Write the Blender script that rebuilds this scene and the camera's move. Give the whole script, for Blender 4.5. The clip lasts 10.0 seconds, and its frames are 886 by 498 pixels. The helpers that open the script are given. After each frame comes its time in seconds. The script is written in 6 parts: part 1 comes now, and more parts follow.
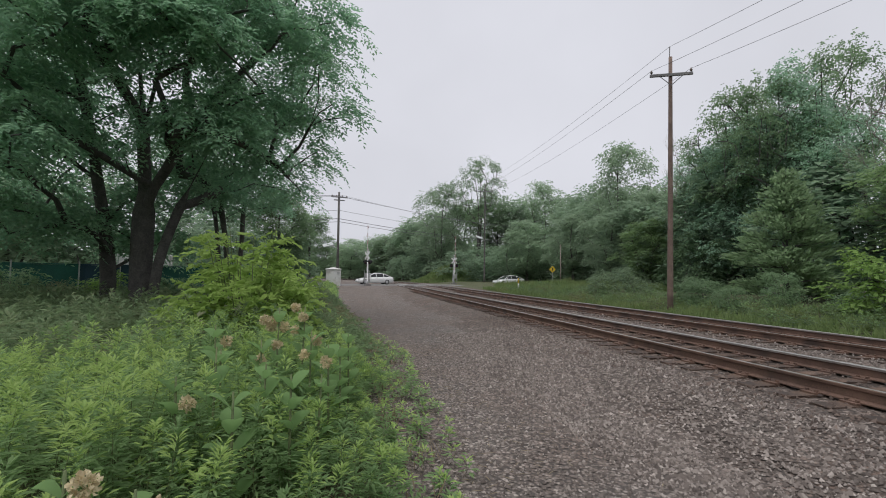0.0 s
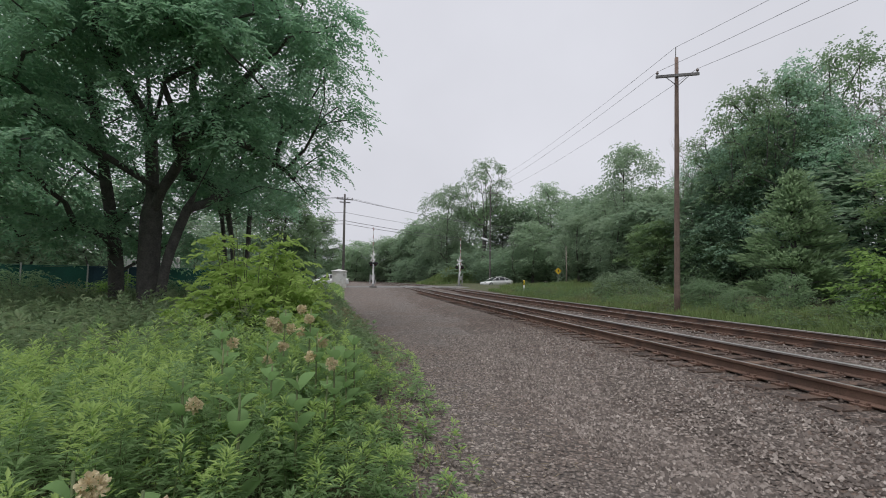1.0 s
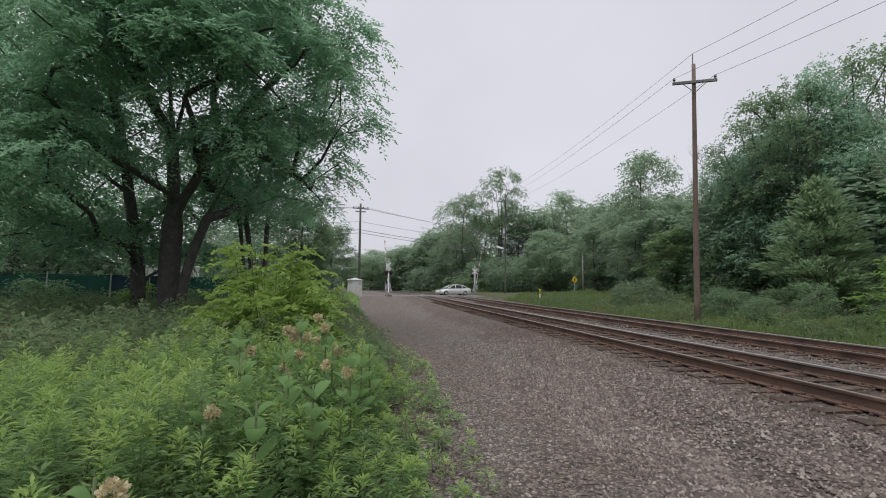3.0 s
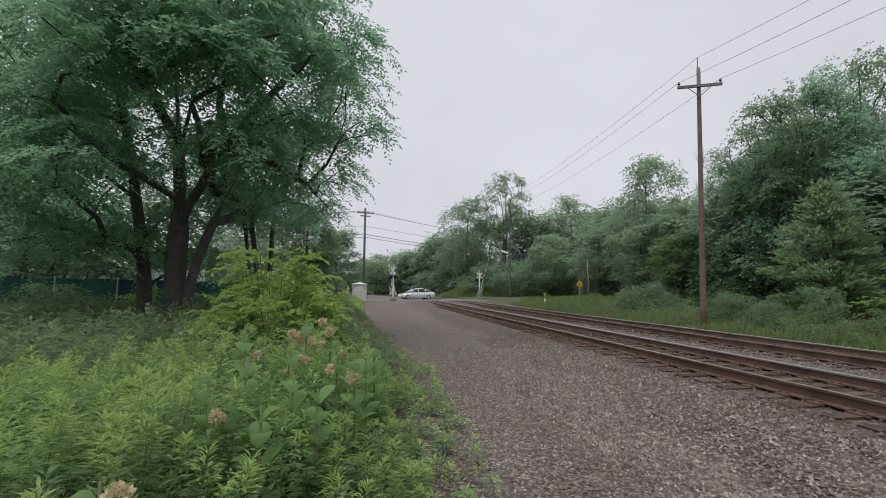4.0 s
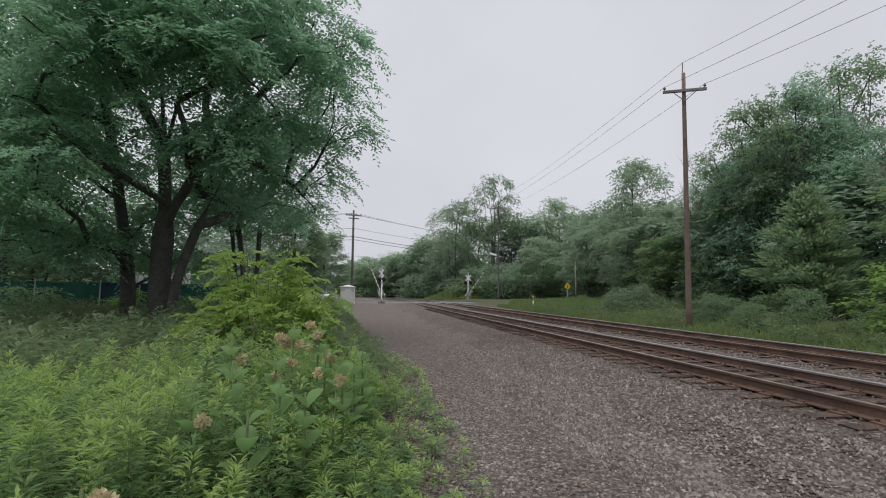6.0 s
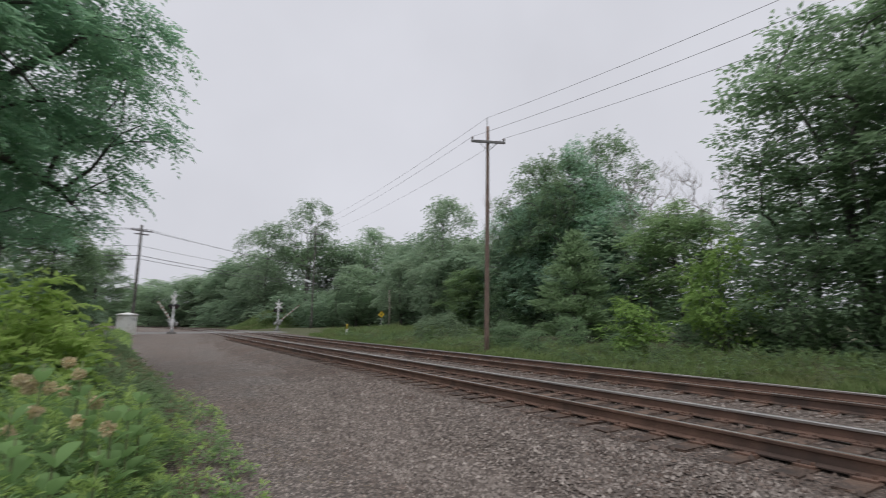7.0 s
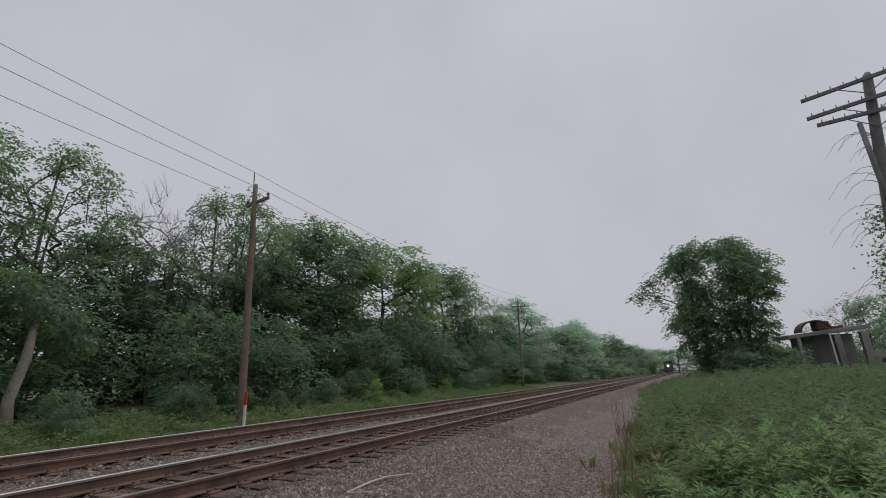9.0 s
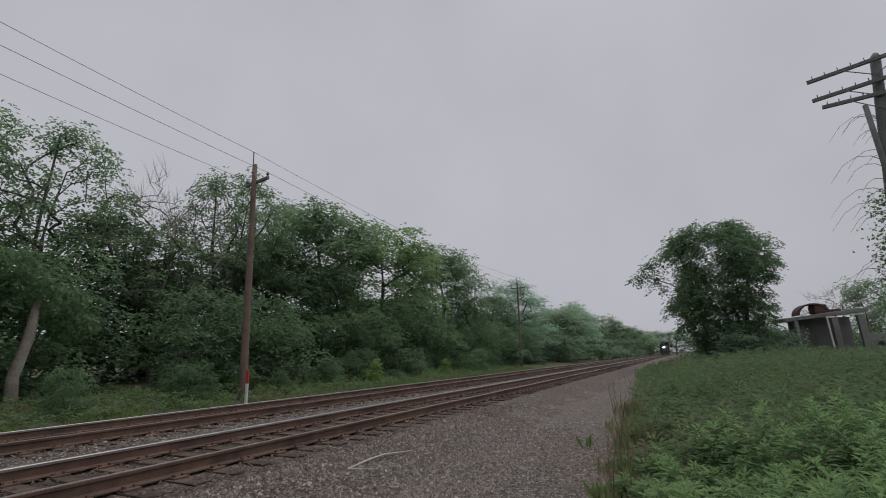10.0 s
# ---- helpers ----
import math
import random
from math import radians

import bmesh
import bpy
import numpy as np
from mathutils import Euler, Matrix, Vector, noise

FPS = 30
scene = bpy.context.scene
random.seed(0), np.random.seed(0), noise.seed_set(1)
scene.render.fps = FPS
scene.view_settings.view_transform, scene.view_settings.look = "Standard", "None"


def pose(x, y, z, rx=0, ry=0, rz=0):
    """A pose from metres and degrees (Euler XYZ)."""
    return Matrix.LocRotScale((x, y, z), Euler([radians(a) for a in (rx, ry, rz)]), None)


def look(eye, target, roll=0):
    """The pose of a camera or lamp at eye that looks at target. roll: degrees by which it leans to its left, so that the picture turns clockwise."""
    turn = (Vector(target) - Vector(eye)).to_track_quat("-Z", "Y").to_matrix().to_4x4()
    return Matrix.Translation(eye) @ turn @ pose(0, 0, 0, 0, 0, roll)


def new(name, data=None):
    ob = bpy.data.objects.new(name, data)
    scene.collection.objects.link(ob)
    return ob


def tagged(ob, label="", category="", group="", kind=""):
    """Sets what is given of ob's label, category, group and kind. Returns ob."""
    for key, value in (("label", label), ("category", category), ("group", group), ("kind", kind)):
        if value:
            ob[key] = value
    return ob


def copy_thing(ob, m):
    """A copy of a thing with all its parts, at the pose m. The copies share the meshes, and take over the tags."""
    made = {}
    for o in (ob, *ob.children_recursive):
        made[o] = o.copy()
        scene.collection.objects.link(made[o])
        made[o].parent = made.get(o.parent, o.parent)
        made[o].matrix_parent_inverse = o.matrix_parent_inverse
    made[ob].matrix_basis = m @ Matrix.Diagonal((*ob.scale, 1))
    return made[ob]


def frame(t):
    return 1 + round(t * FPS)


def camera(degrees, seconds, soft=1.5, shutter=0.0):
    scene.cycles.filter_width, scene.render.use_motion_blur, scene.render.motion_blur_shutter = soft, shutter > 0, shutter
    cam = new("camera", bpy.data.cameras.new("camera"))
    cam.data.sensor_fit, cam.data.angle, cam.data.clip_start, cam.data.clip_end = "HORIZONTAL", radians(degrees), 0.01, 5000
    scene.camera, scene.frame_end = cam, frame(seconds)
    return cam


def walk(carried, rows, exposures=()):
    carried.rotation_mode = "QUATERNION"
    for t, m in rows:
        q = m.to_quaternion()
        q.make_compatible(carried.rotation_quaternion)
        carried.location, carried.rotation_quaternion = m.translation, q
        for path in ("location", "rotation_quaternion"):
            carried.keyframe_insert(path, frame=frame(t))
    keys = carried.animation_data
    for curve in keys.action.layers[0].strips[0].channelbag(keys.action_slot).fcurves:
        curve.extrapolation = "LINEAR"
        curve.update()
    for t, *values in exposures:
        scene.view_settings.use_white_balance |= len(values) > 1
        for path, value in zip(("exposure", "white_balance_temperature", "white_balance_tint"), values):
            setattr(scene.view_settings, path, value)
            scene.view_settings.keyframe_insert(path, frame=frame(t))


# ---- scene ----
# The tracks run along y; the rail heads lie at z = 0.43, the gravel walk at z = 0.
EYE = (0.0, 0.0, 1.62)
cam = camera(86.92, 10.0, soft=1.0, shutter=0.12)
TURNS = [
    (0.0, -11.31, 3.30, -0.84),
    (0.5, -10.91, 3.33, -0.80),
    (1.0, -10.64, 3.51, -0.78),
    (1.5, -10.35, 3.65, -0.78),
    (2.0, -9.80, 3.97, -0.79),
    (2.5, -9.17, 4.29, -0.78),
    (3.3, -8.59, 4.72, -0.80),
    (4.0, -8.22, 5.08, -0.81),
    (4.5, -8.22, 5.18, -0.83),
    (5.0, -8.35, 5.31, -0.76),
    (6.3, -11.06, 5.42, -0.60),
    (6.5, -14.95, 5.48, -0.52),
    (6.8, -23.19, 7.36, -0.14),
    (6.9, -26.83, 8.06, -0.61),
    (7.0, -31.91, 9.01, -0.40),
    (7.1, -40.14, 9.94, 0.09),
    (7.2, -50.09, 10.64, 0.88),
    (7.3, -61.13, 11.45, 0.87),
    (7.4, -72.96, 12.22, 1.21),
    (7.5, -84.71, 12.99, 1.44),
    (7.6, -96.46, 13.82, 1.69),
    (7.7, -108.21, 14.59, 1.91),
    (7.8, -119.21, 15.39, 1.88),
    (7.9, -128.50, 15.93, 1.95),
    (8.0, -136.82, 16.39, 2.25),
    (8.1, -142.61, 16.55, 2.15),
    (8.2, -146.66, 16.45, 2.13),
    (8.3, -147.91, 16.30, 1.95),
    (8.5, -149.31, 15.85, 1.65),
    (9.0, -152.99, 15.12, 1.38),
    (9.5, -156.00, 14.17, 1.19),
    (10.0, -153.05, 12.84, 1.06),
]
walk(cam, [(t, pose(*EYE, 90 + pitch, roll, yaw)) for t, yaw, pitch, roll in TURNS],
     exposures=[(0.0, 0.06), (5.0, 0.02), (6.5, -0.01), (7.5, 0.0), (8.2, -0.22), (9.0, -0.44), (10.0, -0.54)])

# ---- light: an overcast sky ----
world = bpy.data.worlds.new("overcast_sky")
scene.world = world
world.use_nodes = True
wn, wl = world.node_tree.nodes, world.node_tree.links
wn.clear()
sky = wn.new("ShaderNodeTexSky")
sky.sky_type = "NISHITA"
sky.sun_disc = False
sky.sun_elevation, sky.sun_rotation = radians(74), radians(215)
sky.air_density, sky.dust_density, sky.ozone_density = 1.0, 6.0, 1.0
grey = wn.new("ShaderNodeHueSaturation")
grey.inputs["Saturation"].default_value = 0.12
grey.inputs["Value"].default_value = 0.095
veil = wn.new("ShaderNodeMixRGB")
veil.inputs[0].default_value = 0.9
veil.inputs[2].default_value = (0.720, 0.729, 0.797, 1)
back = wn.new("ShaderNodeBackground")
back.inputs["Strength"].default_value = 1.0
wout = wn.new("ShaderNodeOutputWorld")
wl.new(sky.outputs[0], grey.inputs["Color"])
wl.new(grey.outputs[0], veil.inputs[1])
# soft unevenness of the cloud layer
wtc = wn.new("ShaderNodeTexCoord")
cloud = wn.new("ShaderNodeTexNoise")
cloud.inputs["Scale"].default_value, cloud.inputs["Detail"].default_value = 2.2, 4
depth = wn.new("ShaderNodeMapRange")
depth.inputs["From Min"].default_value, depth.inputs["From Max"].default_value = 0.3, 0.7
depth.inputs["To Min"].default_value, depth.inputs["To Max"].default_value = 0.93, 1.05
shade = wn.new("ShaderNodeHueSaturation")
wl.new(wtc.outputs["Generated"], cloud.inputs["Vector"])
wl.new(cloud.outputs["Fac"], depth.inputs["Value"])
wl.new(depth.outputs[0], shade.inputs["Value"])
wl.new(veil.outputs[0], shade.inputs["Color"])
wl.new(shade.outputs[0], back.inputs["Color"])
wl.new(back.outputs[0], wout.inputs["Surface"])

sun_data = bpy.data.lights.new("sun", "SUN")
sun_data.energy, sun_data.angle, sun_data.color = 1.5, radians(60), (1.0, 0.97, 0.93)
sun = new("sun", sun_data)
sun.matrix_world = look((0, 0, 60), (10, 14, 0))


# ---- materials ----
def rgba(c):
    return (c[0], c[1], c[2], 1.0)


def surface(name, a, b, scale=3.0, rough=0.8, fine=40.0, bump=0.3, dist=0.01, metal=0.0, spread=0.0, c=None, cscale=0.4, coat=0.0):
    """A surface with two scales of variation between the colours a and b, stains of colour c, and relief."""
    m = bpy.data.materials.new(name)
    m.use_nodes = True
    nt = m.node_tree
    n, l = nt.nodes, nt.links
    p = n["Principled BSDF"]
    tc = n.new("ShaderNodeTexCoord")
    n1 = n.new("ShaderNodeTexNoise")
    n1.inputs["Scale"].default_value, n1.inputs["Detail"].default_value = scale, 6
    n2 = n.new("ShaderNodeTexNoise")
    n2.inputs["Scale"].default_value, n2.inputs["Detail"].default_value = fine, 4
    l.new(tc.outputs["Object"], n1.inputs["Vector"])
    l.new(tc.outputs["Object"], n2.inputs["Vector"])
    mean = n.new("ShaderNodeMath")
    mean.operation = "ADD"
    l.new(n1.outputs["Fac"], mean.inputs[0])
    l.new(n2.outputs["Fac"], mean.inputs[1])
    rng = n.new("ShaderNodeMapRange")
    rng.inputs["From Min"].default_value, rng.inputs["From Max"].default_value = 0.75, 1.25
    l.new(mean.outputs[0], rng.inputs["Value"])
    mix = n.new("ShaderNodeMixRGB")
    mix.inputs[1].default_value, mix.inputs[2].default_value = rgba(a), rgba(b)
    l.new(rng.outputs[0], mix.inputs[0])
    out = mix.outputs[0]
    if c is not None:
        n3 = n.new("ShaderNodeTexNoise")
        n3.inputs["Scale"].default_value, n3.inputs["Detail"].default_value = cscale, 5
        l.new(tc.outputs["Object"], n3.inputs["Vector"])
        r3 = n.new("ShaderNodeMapRange")
        r3.inputs["From Min"].default_value, r3.inputs["From Max"].default_value = 0.48, 0.66
        l.new(n3.outputs["Fac"], r3.inputs["Value"])
        m3 = n.new("ShaderNodeMixRGB")
        m3.inputs[2].default_value = rgba(c)
        l.new(r3.outputs[0], m3.inputs[0])
        l.new(out, m3.inputs[1])
        out = m3.outputs[0]
    if spread:
        oi = n.new("ShaderNodeObjectInfo")
        hv = n.new("ShaderNodeHueSaturation")
        mr = n.new("ShaderNodeMapRange")
        mr.inputs["To Min"].default_value, mr.inputs["To Max"].default_value = 1 - spread, 1 + spread
        l.new(oi.outputs["Random"], mr.inputs["Value"])
        l.new(mr.outputs[0], hv.inputs["Value"])
        l.new(out, hv.inputs["Color"])
        out = hv.outputs[0]
    l.new(out, p.inputs["Base Color"])
    p.inputs["Roughness"].default_value = rough
    p.inputs["Metallic"].default_value = metal
    p.inputs["Coat Weight"].default_value = coat
    if bump:
        bp = n.new("ShaderNodeBump")
        bp.inputs["Strength"].default_value, bp.inputs["Distance"].default_value = bump, dist
        l.new(n2.outputs["Fac"], bp.inputs["Height"])
        l.new(bp.outputs[0], p.inputs["Normal"])
    return m


def foliage(name, a, b, c=None, glow=0.35, spread=0.14):
    """Leaves: colour by leaf and by plant, light passing through the blade."""
    m = bpy.data.materials.new(name)
    m.use_nodes = True
    nt = m.node_tree
    n, l = nt.nodes, nt.links
    p = n["Principled BSDF"]
    p.inputs["Roughness"].default_value = 0.6
    p.inputs["Specular IOR Level"].default_value = 0.18
    geo = n.new("ShaderNodeNewGeometry")
    oi = n.new("ShaderNodeObjectInfo")
    tc = n.new("ShaderNodeTexCoord")
    no = n.new("ShaderNodeTexNoise")
    no.inputs["Scale"].default_value, no.inputs["Detail"].default_value = 0.7, 3
    l.new(tc.outputs["Object"], no.inputs["Vector"])
    add = n.new("ShaderNodeMath")
    add.operation = "MULTIPLY_ADD"
    add.inputs[1].default_value = 0.45
    l.new(geo.outputs["Random Per Island"], add.inputs[0])
    sub = n.new("ShaderNodeMapRange")
    sub.inputs["From Min"].default_value, sub.inputs["From Max"].default_value = 0.3, 0.7
    sub.inputs["To Max"].default_value = 0.45
    l.new(no.outputs["Fac"], sub.inputs["Value"])
    l.new(sub.outputs[0], add.inputs[2])
    mix = n.new("ShaderNodeMixRGB")
    mix.inputs[1].default_value, mix.inputs[2].default_value = rgba(a), rgba(b)
    l.new(add.outputs[0], mix.inputs[0])
    out = mix.outputs[0]
    if c is not None:
        n3 = n.new("ShaderNodeTexNoise")
        n3.inputs["Scale"].default_value, n3.inputs["Detail"].default_value = 0.45, 4
        l.new(tc.outputs["Object"], n3.inputs["Vector"])
        r3 = n.new("ShaderNodeMapRange")
        r3.inputs["From Min"].default_value, r3.inputs["From Max"].default_value = 0.52, 0.7
        l.new(n3.outputs["Fac"], r3.inputs["Value"])
        m3 = n.new("ShaderNodeMixRGB")
        m3.inputs[2].default_value = rgba(c)
        l.new(r3.outputs[0], m3.inputs[0])
        l.new(out, m3.inputs[1])
        out = m3.outputs[0]
    hv = n.new("ShaderNodeHueSaturation")
    mr = n.new("ShaderNodeMapRange")
    mr.inputs["To Min"].default_value, mr.inputs["To Max"].default_value = 1 - spread, 1 + spread
    l.new(oi.outputs["Random"], mr.inputs["Value"])
    l.new(mr.outputs[0], hv.inputs["Value"])
    l.new(out, hv.inputs["Color"])
    l.new(hv.outputs[0], p.inputs["Base Color"])
    tr = n.new("ShaderNodeBsdfTranslucent")
    l.new(hv.outputs[0], tr.inputs["Color"])
    ms = n.new("ShaderNodeMixShader")
    ms.inputs[0].default_value = glow
    l.new(p.outputs[0], ms.inputs[1])
    l.new(tr.outputs[0], ms.inputs[2])
    l.new(ms.outputs[0], n["Material Output"].inputs["Surface"])
    return m


def stones(name, a, b, c, brown, scale):
    """Crushed stone: cells with their own greys, joints between, brown dust in patches."""
    m = bpy.data.materials.new(name)
    m.use_nodes = True
    nt = m.node_tree
    n, l = nt.nodes, nt.links
    p = n["Principled BSDF"]
    p.inputs["Roughness"].default_value = 0.9
    tc = n.new("ShaderNodeTexCoord")
    vo = n.new("ShaderNodeTexVoronoi")
    vo.inputs["Scale"].default_value = scale
    l.new(tc.outputs["Object"], vo.inputs["Vector"])
    ramp = n.new("ShaderNodeValToRGB")
    ramp.color_ramp.elements[0].color, ramp.color_ramp.elements[1].color = rgba(a), rgba(c)
    mid = ramp.color_ramp.elements.new(0.6)
    mid.color = rgba(b)
    sep = n.new("ShaderNodeSeparateColor")
    l.new(vo.outputs["Color"], sep.inputs[0])
    l.new(sep.outputs[0], ramp.inputs[0])
    no = n.new("ShaderNodeTexNoise")
    no.inputs["Scale"].default_value, no.inputs["Detail"].default_value = 0.55, 8
    l.new(tc.outputs["Object"], no.inputs["Vector"])
    mr = n.new("ShaderNodeMapRange")
    mr.inputs["From Min"].default_value, mr.inputs["From Max"].default_value = 0.4, 0.68
    mr.inputs["To Max"].default_value = 0.8
    l.new(no.outputs["Fac"], mr.inputs["Value"])
    mx = n.new("ShaderNodeMixRGB")
    mx.inputs[2].default_value = rgba(brown)
    l.new(mr.outputs[0], mx.inputs[0])
    l.new(ramp.outputs[0], mx.inputs[1])
    gap = n.new("ShaderNodeMapRange")
    gap.inputs["From Min"].default_value, gap.inputs["From Max"].default_value = 0.35, 0.75
    l.new(vo.outputs["Distance"], gap.inputs["Value"])
    joint = n.new("ShaderNodeMixRGB")
    joint.inputs[2].default_value = rgba([0.75 * u for u in a])
    l.new(gap.outputs[0], joint.inputs[0])
    n5 = n.new("ShaderNodeTexNoise")
    n5.inputs["Scale"].default_value, n5.inputs["Detail"].default_value = scale * 0.3, 7
    l.new(tc.outputs["Object"], n5.inputs["Vector"])
    r5 = n.new("ShaderNodeMapRange")
    r5.inputs["From Min"].default_value, r5.inputs["From Max"].default_value = 0.3, 0.7
    r5.inputs["To Min"].default_value, r5.inputs["To Max"].default_value = 0.62, 1.4
    l.new(n5.outputs["Fac"], r5.inputs["Value"])
    hv = n.new("ShaderNodeHueSaturation")
    l.new(r5.outputs[0], hv.inputs["Value"])
    l.new(mx.outputs[0], hv.inputs["Color"])
    l.new(hv.outputs[0], joint.inputs[1])
    l.new(joint.outputs[0], p.inputs["Base Color"])
    n4 = n.new("ShaderNodeTexNoise")
    n4.inputs["Scale"].default_value, n4.inputs["Detail"].default_value = scale * 2.5, 4
    l.new(tc.outputs["Object"], n4.inputs["Vector"])
    hs = n.new("ShaderNodeMath")
    hs.operation = "MULTIPLY_ADD"
    hs.inputs[1].default_value = -1.0
    l.new(vo.outputs["Distance"], hs.inputs[0])
    l.new(n4.outputs["Fac"], hs.inputs[2])
    bp = n.new("ShaderNodeBump")
    bp.inputs["Strength"].default_value, bp.inputs["Distance"].default_value = 0.9, 0.6 / scale
    l.new(hs.outputs[0], bp.inputs["Height"])
    l.new(bp.outputs[0], p.inputs["Normal"])
    return m


def pebble(name, a, b, c):
    """Loose stones that are each a piece of geometry: one grey for each."""
    m = bpy.data.materials.new(name)
    m.use_nodes = True
    n, l = m.node_tree.nodes, m.node_tree.links
    p = n["Principled BSDF"]
    p.inputs["Roughness"].default_value = 0.9
    geo = n.new("ShaderNodeNewGeometry")
    ramp = n.new("ShaderNodeValToRGB")
    ramp.color_ramp.elements[0].color, ramp.color_ramp.elements[1].color = rgba(a), rgba(c)
    mid = ramp.color_ramp.elements.new(0.55)
    mid.color = rgba(b)
    hi = ramp.color_ramp.elements.new(0.93)
    hi.color = rgba([0.5 * (u + v) for u, v in zip(b, c)])
    l.new(geo.outputs["Random Per Island"], ramp.inputs[0])
    l.new(ramp.outputs[0], p.inputs["Base Color"])
    return m


def shine(name, colour, strength):
    m = bpy.data.materials.new(name)
    m.use_nodes = True
    p = m.node_tree.nodes["Principled BSDF"]
    p.inputs["Base Color"].default_value = rgba(colour)
    p.inputs["Emission Color"].default_value = rgba(colour)
    p.inputs["Emission Strength"].default_value = strength
    return m


M_SOIL = surface("grassy_soil", (0.05, 0.065, 0.025), (0.10, 0.10, 0.05), 1.2, 0.95, 30, 0.6, 0.03)
M_PATH = stones("gravel_walk", (0.102, 0.087, 0.078), (0.220, 0.189, 0.171), (0.435, 0.382, 0.344), (0.222, 0.160, 0.130), 27.0)
M_BALLAST = stones("ballast_bed", (0.080, 0.064, 0.055), (0.182, 0.148, 0.129), (0.37, 0.315, 0.277), (0.165, 0.113, 0.089), 20.0)
M_FOURFOOT = stones("rusty_bed", (0.046, 0.034, 0.028), (0.098, 0.071, 0.058), (0.19, 0.150, 0.128), (0.105, 0.066, 0.048), 20.0)
M_STONE = pebble("crushed_stone", (0.070, 0.057, 0.050), (0.164, 0.137, 0.122), (0.40, 0.355, 0.322))
M_TRACKSTONE = pebble("rusty_stone", (0.050, 0.036, 0.030), (0.098, 0.071, 0.058), (0.20, 0.155, 0.132))
M_ASPHALT = surface("asphalt", (0.16, 0.155, 0.155), (0.24, 0.235, 0.23), 0.8, 0.9, 60, 0.3, 0.01, c=(0.12, 0.115, 0.11))
M_RUST = surface("rusty_rail", (0.112, 0.068, 0.052), (0.195, 0.118, 0.088), 4.0, 0.75, 60, 0.3, 0.004, metal=0.1, c=(0.080, 0.055, 0.046), cscale=1.5)
M_STEEL = surface("worn_railhead", (0.44, 0.42, 0.41), (0.58, 0.56, 0.55), 3.0, 0.32, 60, 0.05, 0.001, metal=0.75)
M_TIE = surface("weathered_tie", (0.070, 0.046, 0.034), (0.150, 0.096, 0.070), 5.0, 0.9, 45, 0.6, 0.01, spread=0.35, c=(0.05, 0.038, 0.032), cscale=2)
M_POLE = surface("pole_wood", (0.135, 0.098, 0.082), (0.235, 0.170, 0.140), 2.0, 0.9, 25, 0.5, 0.01)
M_OLDPOLE = surface("grey_pole_wood", (0.135, 0.134, 0.137), (0.235, 0.230, 0.230), 2.0, 0.9, 25, 0.5, 0.01)
M_BARK = surface("bark", (0.072, 0.069, 0.066), (0.140, 0.130, 0.121), 4.0, 0.95, 22, 0.9, 0.03, spread=0.2)
M_PALEBARK = surface("pale_bark", (0.20, 0.175, 0.15), (0.34, 0.30, 0.26), 4.0, 0.95, 22, 0.7, 0.02)
M_GREYTWIG = surface("dead_wood", (0.16, 0.14, 0.125), (0.27, 0.24, 0.215), 4.0, 0.95, 22, 0.4, 0.01)
M_WIRE = surface("wire", (0.13, 0.13, 0.135), (0.19, 0.19, 0.20), 3.0, 0.6, 20, 0, metal=0.3)
M_GLASSY = surface("insulator", (0.10, 0.08, 0.07), (0.16, 0.12, 0.10), 8.0, 0.2, 20, 0)
M_LOCUST = foliage("locust_leaf", (0.236, 0.437, 0.291), (0.426, 0.652, 0.394), glow=0.64)
M_WOOD1 = foliage("broad_leaf", (0.169, 0.263, 0.156), (0.275, 0.394, 0.213), glow=0.66)
# Pale and bluish: mist before the clump is put into the leaf colour.
M_WOOD2 = foliage("misted_leaf", (0.287, 0.441, 0.328), (0.420, 0.605, 0.424), glow=0.7)
M_WOOD3 = foliage("light_leaf", (0.195, 0.312, 0.150), (0.338, 0.468, 0.215), glow=0.55)
# Darker copy of the broad leaf; its tone stands in for shade.
M_DIMLEAF = foliage("darkened_leaf", (0.117, 0.200, 0.113), (0.211, 0.302, 0.162), glow=0.58)
# Leaves of distant woods: haze is put into these two paler colours.
M_FARLEAF = foliage("haze_paled_leaf", (0.270, 0.372, 0.258), (0.360, 0.474, 0.306), glow=0.68)
M_FARDARK = foliage("haze_greyed_leaf", (0.200, 0.297, 0.205), (0.297, 0.400, 0.259), glow=0.62)
M_STRAW = foliage("dry_straw", (0.25, 0.20, 0.125), (0.42, 0.35, 0.235), glow=0.3)
M_BANKWEED = foliage("goldenrod_leaf", (0.130, 0.215, 0.108), (0.250, 0.355, 0.175), c=(0.22, 0.27, 0.13), glow=0.45)
M_PINE = foliage("needles", (0.215, 0.325, 0.180), (0.320, 0.435, 0.240), glow=0.6)
M_BUSH = foliage("shrub_leaf", (0.130, 0.195, 0.120), (0.210, 0.280, 0.160), glow=0.45)
M_BRIGHT = foliage("young_leaf", (0.30, 0.45, 0.115), (0.49, 0.65, 0.21), glow=0.55)
M_WEED = foliage("weed_leaf", (0.185, 0.310, 0.138), (0.325, 0.460, 0.205), c=(0.24, 0.37, 0.17), glow=0.55)
M_WEEDFAR = foliage("meadow_leaf", (0.135, 0.205, 0.115), (0.240, 0.320, 0.165), c=(0.235, 0.230, 0.140), glow=0.5)
M_GRASS = foliage("grass_blade", (0.165, 0.240, 0.100), (0.285, 0.370, 0.150), c=(0.27, 0.29, 0.14), glow=0.5)
M_MILK = foliage("milkweed_leaf", (0.165, 0.295, 0.110), (0.260, 0.400, 0.165), glow=0.5, spread=0.1)
